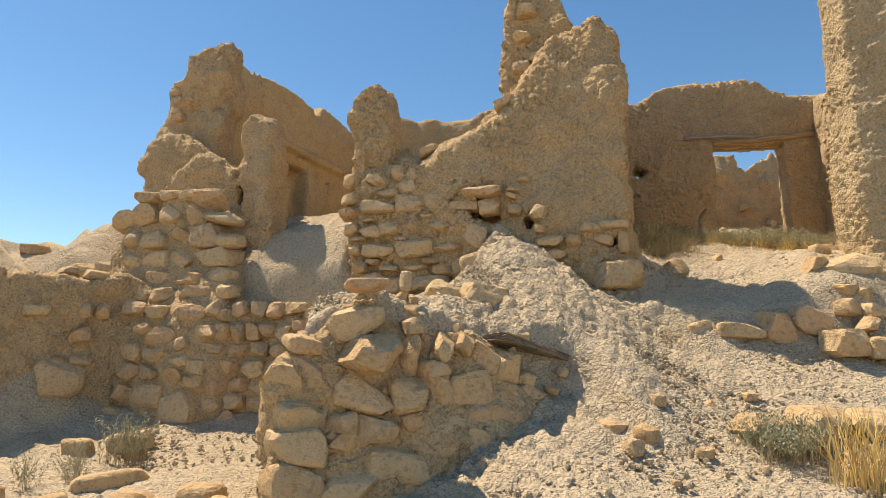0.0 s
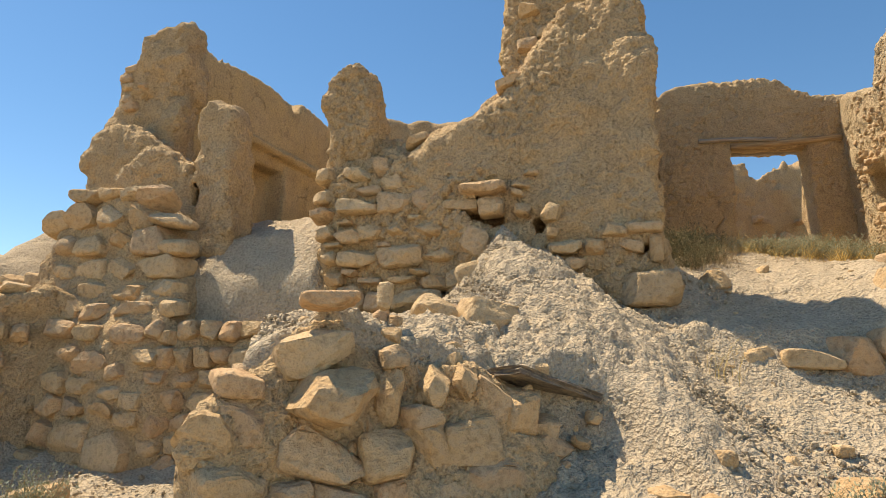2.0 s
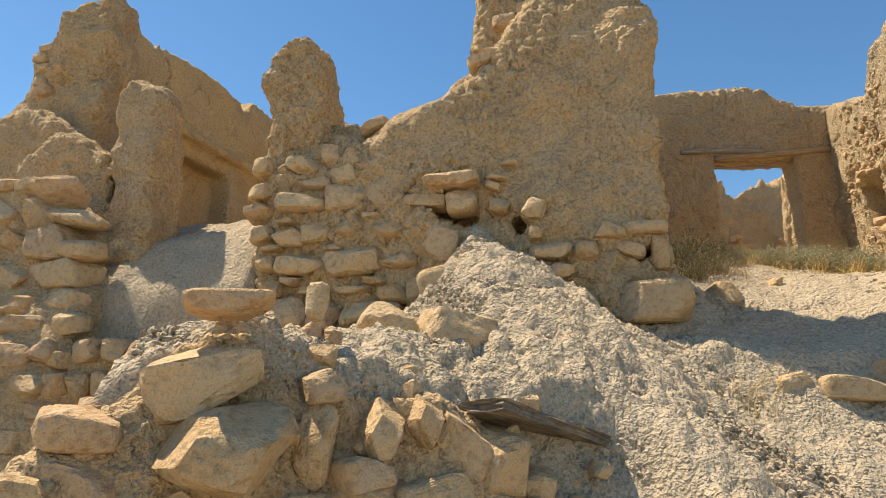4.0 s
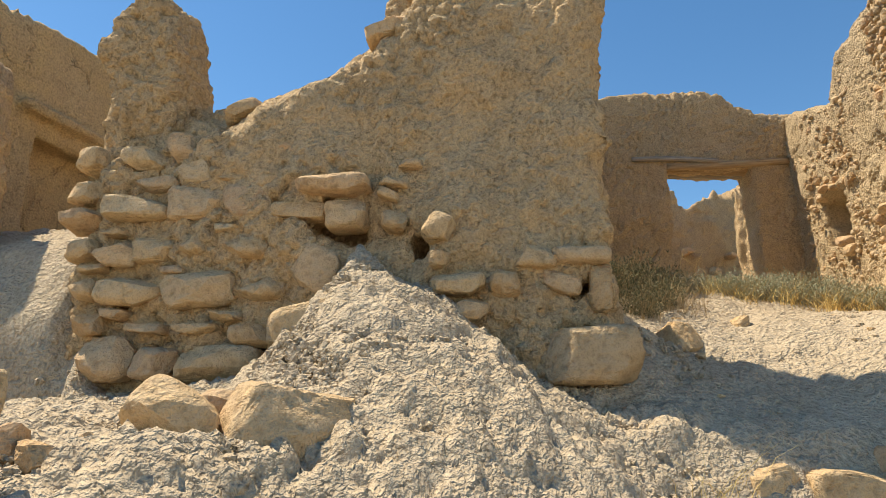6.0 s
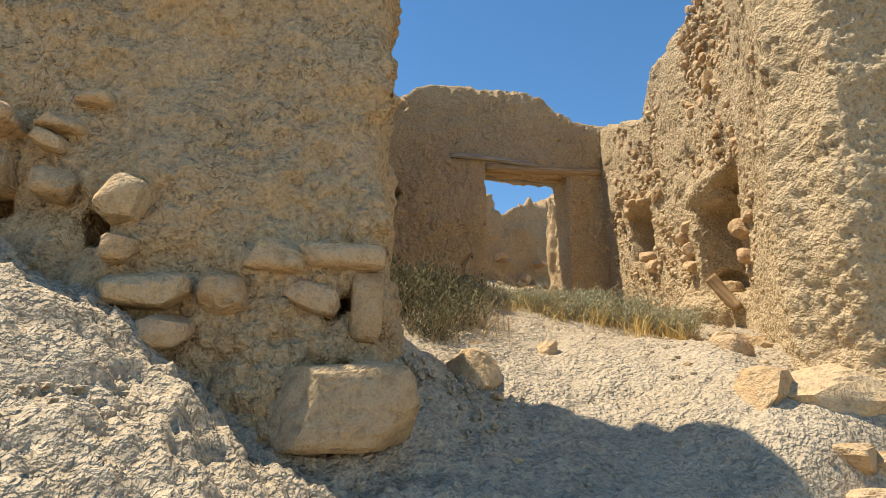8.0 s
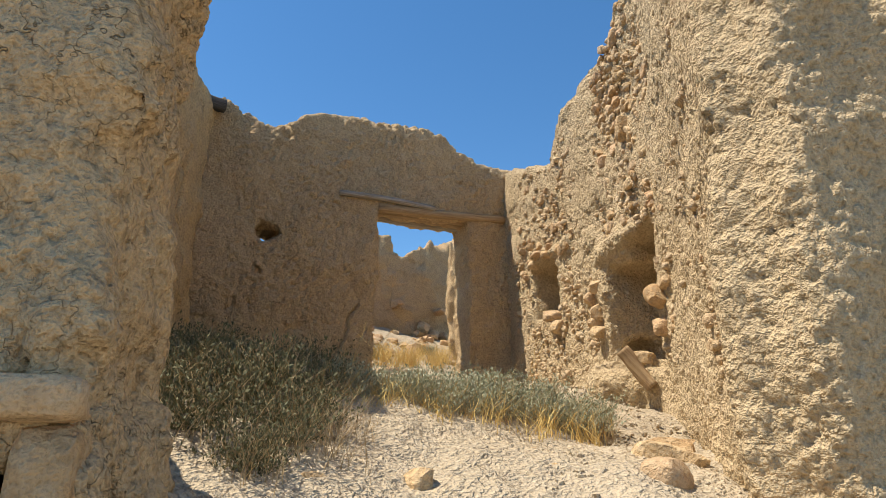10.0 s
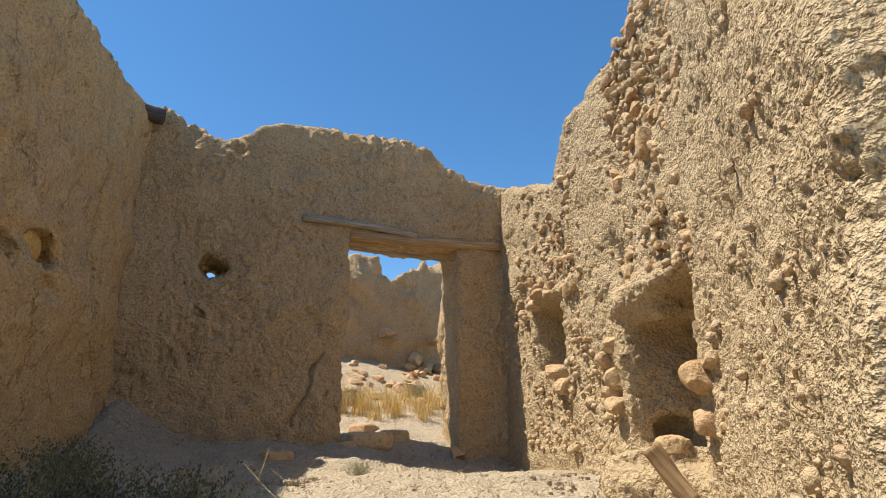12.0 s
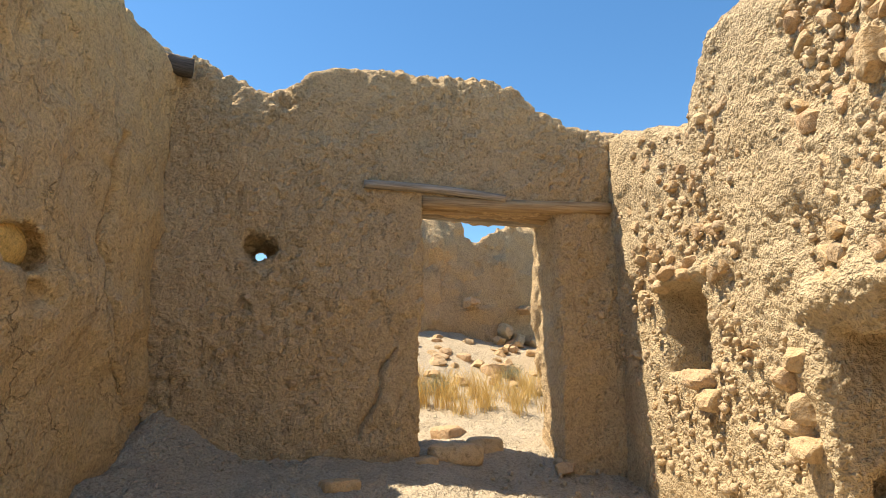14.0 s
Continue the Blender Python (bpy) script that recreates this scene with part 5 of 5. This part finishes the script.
def leaves(r, pts, per, size, low=0.25):
    n, k, _ = pts.shape
    t = r.uniform(low, 1, (n, per)) * (k - 1)
    i = np.minimum(t.astype(int), k - 2)
    f = (t - i)[..., None]
    rows = np.arange(n)[:, None]
    c = (pts[rows, i] * (1 - f) + pts[rows, i + 1] * f).reshape(-1, 3)
    m = len(c)
    d = r.normal(size=(m, 3))
    d[:, 2] = np.abs(d[:, 2]) + 0.6
    d /= np.linalg.norm(d, axis=1)[:, None]
    s = np.cross(d, r.normal(size=(m, 3)))
    s /= np.linalg.norm(s, axis=1)[:, None]
    ln = size * r.uniform(0.6, 1.4, (m, 1))
    v = np.stack([c, c + d * ln * 0.5 + s * ln * 0.2, c + d * ln, c + d * ln * 0.5 - s * ln * 0.2], 1).reshape(-1, 3)
    return v, np.arange(4 * m).reshape(-1, 4)


def soft_mesh(name, vf, mat):
    me = mesh_of(name, vf[0], vf[1])
    me.materials.append(mat)
    return me


def sage(seed, height, spread, n, label, mat=SAGE):
    r = np.random.default_rng(seed)
    st = stems(r, n, height, spread, 0.0022)
    ob = tagged(new("sagebrush"), label, "shrub", "sagebrush by the wall")
    link("stalk_tuft", soft_mesh("stalk_tuft", blades(st), TWIG), Matrix(), ob)
    link("foliage", soft_mesh("foliage", leaves(r, st[0], 18, 0.019), mat), Matrix(), ob, "grey-green leaves")
    return ob


SHRUBS = [sage(k, 0.34, 0.22, 170, "grey-green sagebrush growing at the wall's foot, shade darkened into its leaves", SAGE_SHADED) for k in (1, 2, 3)]
LOW = [sage(k, 0.27, 0.22, 120, "low grey-green sagebrush on the ruin floor") for k in (4, 5)]
SPRIG = [sage(k, 0.34, 0.15, 34, "feathery green weed among rocks") for k in (6, 7)]


def put(protos, used, x, y, s=1.0):
    k = rng.randrange(len(protos))
    m = pose(x, y, gz(x, y), 0, 0, rng.uniform(0, 360))
    ob = protos[k]
    if id(ob) in used:
        ob = copy_thing(ob, m)
    else:
        used.add(id(ob))
        ob.matrix_basis = m
    ob.scale = (s, s, s * rng.uniform(0.85, 1.15))


used = set()
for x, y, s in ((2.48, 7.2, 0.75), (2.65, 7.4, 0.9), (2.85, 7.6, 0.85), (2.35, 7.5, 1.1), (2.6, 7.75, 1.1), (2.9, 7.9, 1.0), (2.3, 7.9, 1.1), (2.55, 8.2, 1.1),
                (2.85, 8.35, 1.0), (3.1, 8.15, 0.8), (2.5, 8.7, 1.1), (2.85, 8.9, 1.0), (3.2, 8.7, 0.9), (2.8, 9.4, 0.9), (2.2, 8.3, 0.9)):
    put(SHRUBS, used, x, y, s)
for k in range(34):
    t = k / 33
    back = abs(rng.gauss(0, 0.3))
    put(LOW, used, 3.12 + 1.5 * t + 0.43 * back + rng.gauss(0, 0.05), 8.12 - 0.6 * t + 0.9 * back, rng.uniform(0.6, 1.0))
for x, y, s in ((-2.95, 5.95, 1.3), (-2.85, 6.05, 1.2), (-3.05, 5.5, 0.9), (-3.25, 5.2, 0.9), (-2.95, 5.35, 0.8), (-2.75, 6.0, 1.2)):
    put(SPRIG, used, x, y, s)
for x, y in ((2.2, 4.25), (2.1, 4.35), (2.32, 4.3)):
    put(LOW, used, x, y, 0.95)
put(LOW, used, 6.3, 13.9, 0.9), put(LOW, used, 7.6, 14.4, 0.8), put(LOW, used, 4.9, 10.6, 0.5), put(LOW, used, 6.0, 13.8, 0.8)


def straw(name, places, n, height, spread, label, category="grass", kind="stuff", mat=STRAW, width=0.003):
    r = np.random.default_rng(len(name) + n)
    vs, fs, o = [], [], 0
    for x, y in places:
        st = stems(r, n, height, spread, width, 6, 0.9)
        v, f = blades(st)
        vs.append(v + np.array((x, y, gz(x, y))))
        fs.append(f + o)
        o += len(v)
    me = soft_mesh(name, (np.concatenate(vs), np.concatenate(fs)), mat)
    return tagged(new(name, me), label, category, kind=kind)


straw("dry_grass", [(2.40 + 0.06 * k, 3.98 + 0.04 * math.sin(2 * k)) for k in range(9)], 26, 0.50, 0.14, "tall golden dry grass beside the path", width=0.004)
straw("dry_grass", [(6.0 + 0.1 * k, 13.6 + 0.4 * math.sin(1.7 * k)) for k in range(18)], 90, 0.4, 0.16, "golden dry grass behind the doorway")
straw("dry_grass", [(3.1 + 0.1 * k, 8.05 - 0.04 * k + 0.08 * math.sin(2.3 * k)) for k in range(15)], 30, 0.22, 0.16, "thin dry straw among the sagebrush")
straw("dry_stalks", [(3.4, 8.3), (3.6, 8.2), (4.3, 7.9)], 3, 0.5, 0.3, "tall bent dry stalks", mat=STRAW)
straw("dry_weed", [(2.01, 5.64)], 26, 0.36, 0.24, "bleached leafless weed on the slope", "weed", "stuff", mat=STRAW, width=0.002)
straw("dry_brush", [(2.95, 7.5), (2.8, 7.3), (3.0, 7.75), (3.1, 8.0)], 80, 0.26, 0.2, "brown dry brush edging the sagebrush", mat=TWIG, width=0.002)
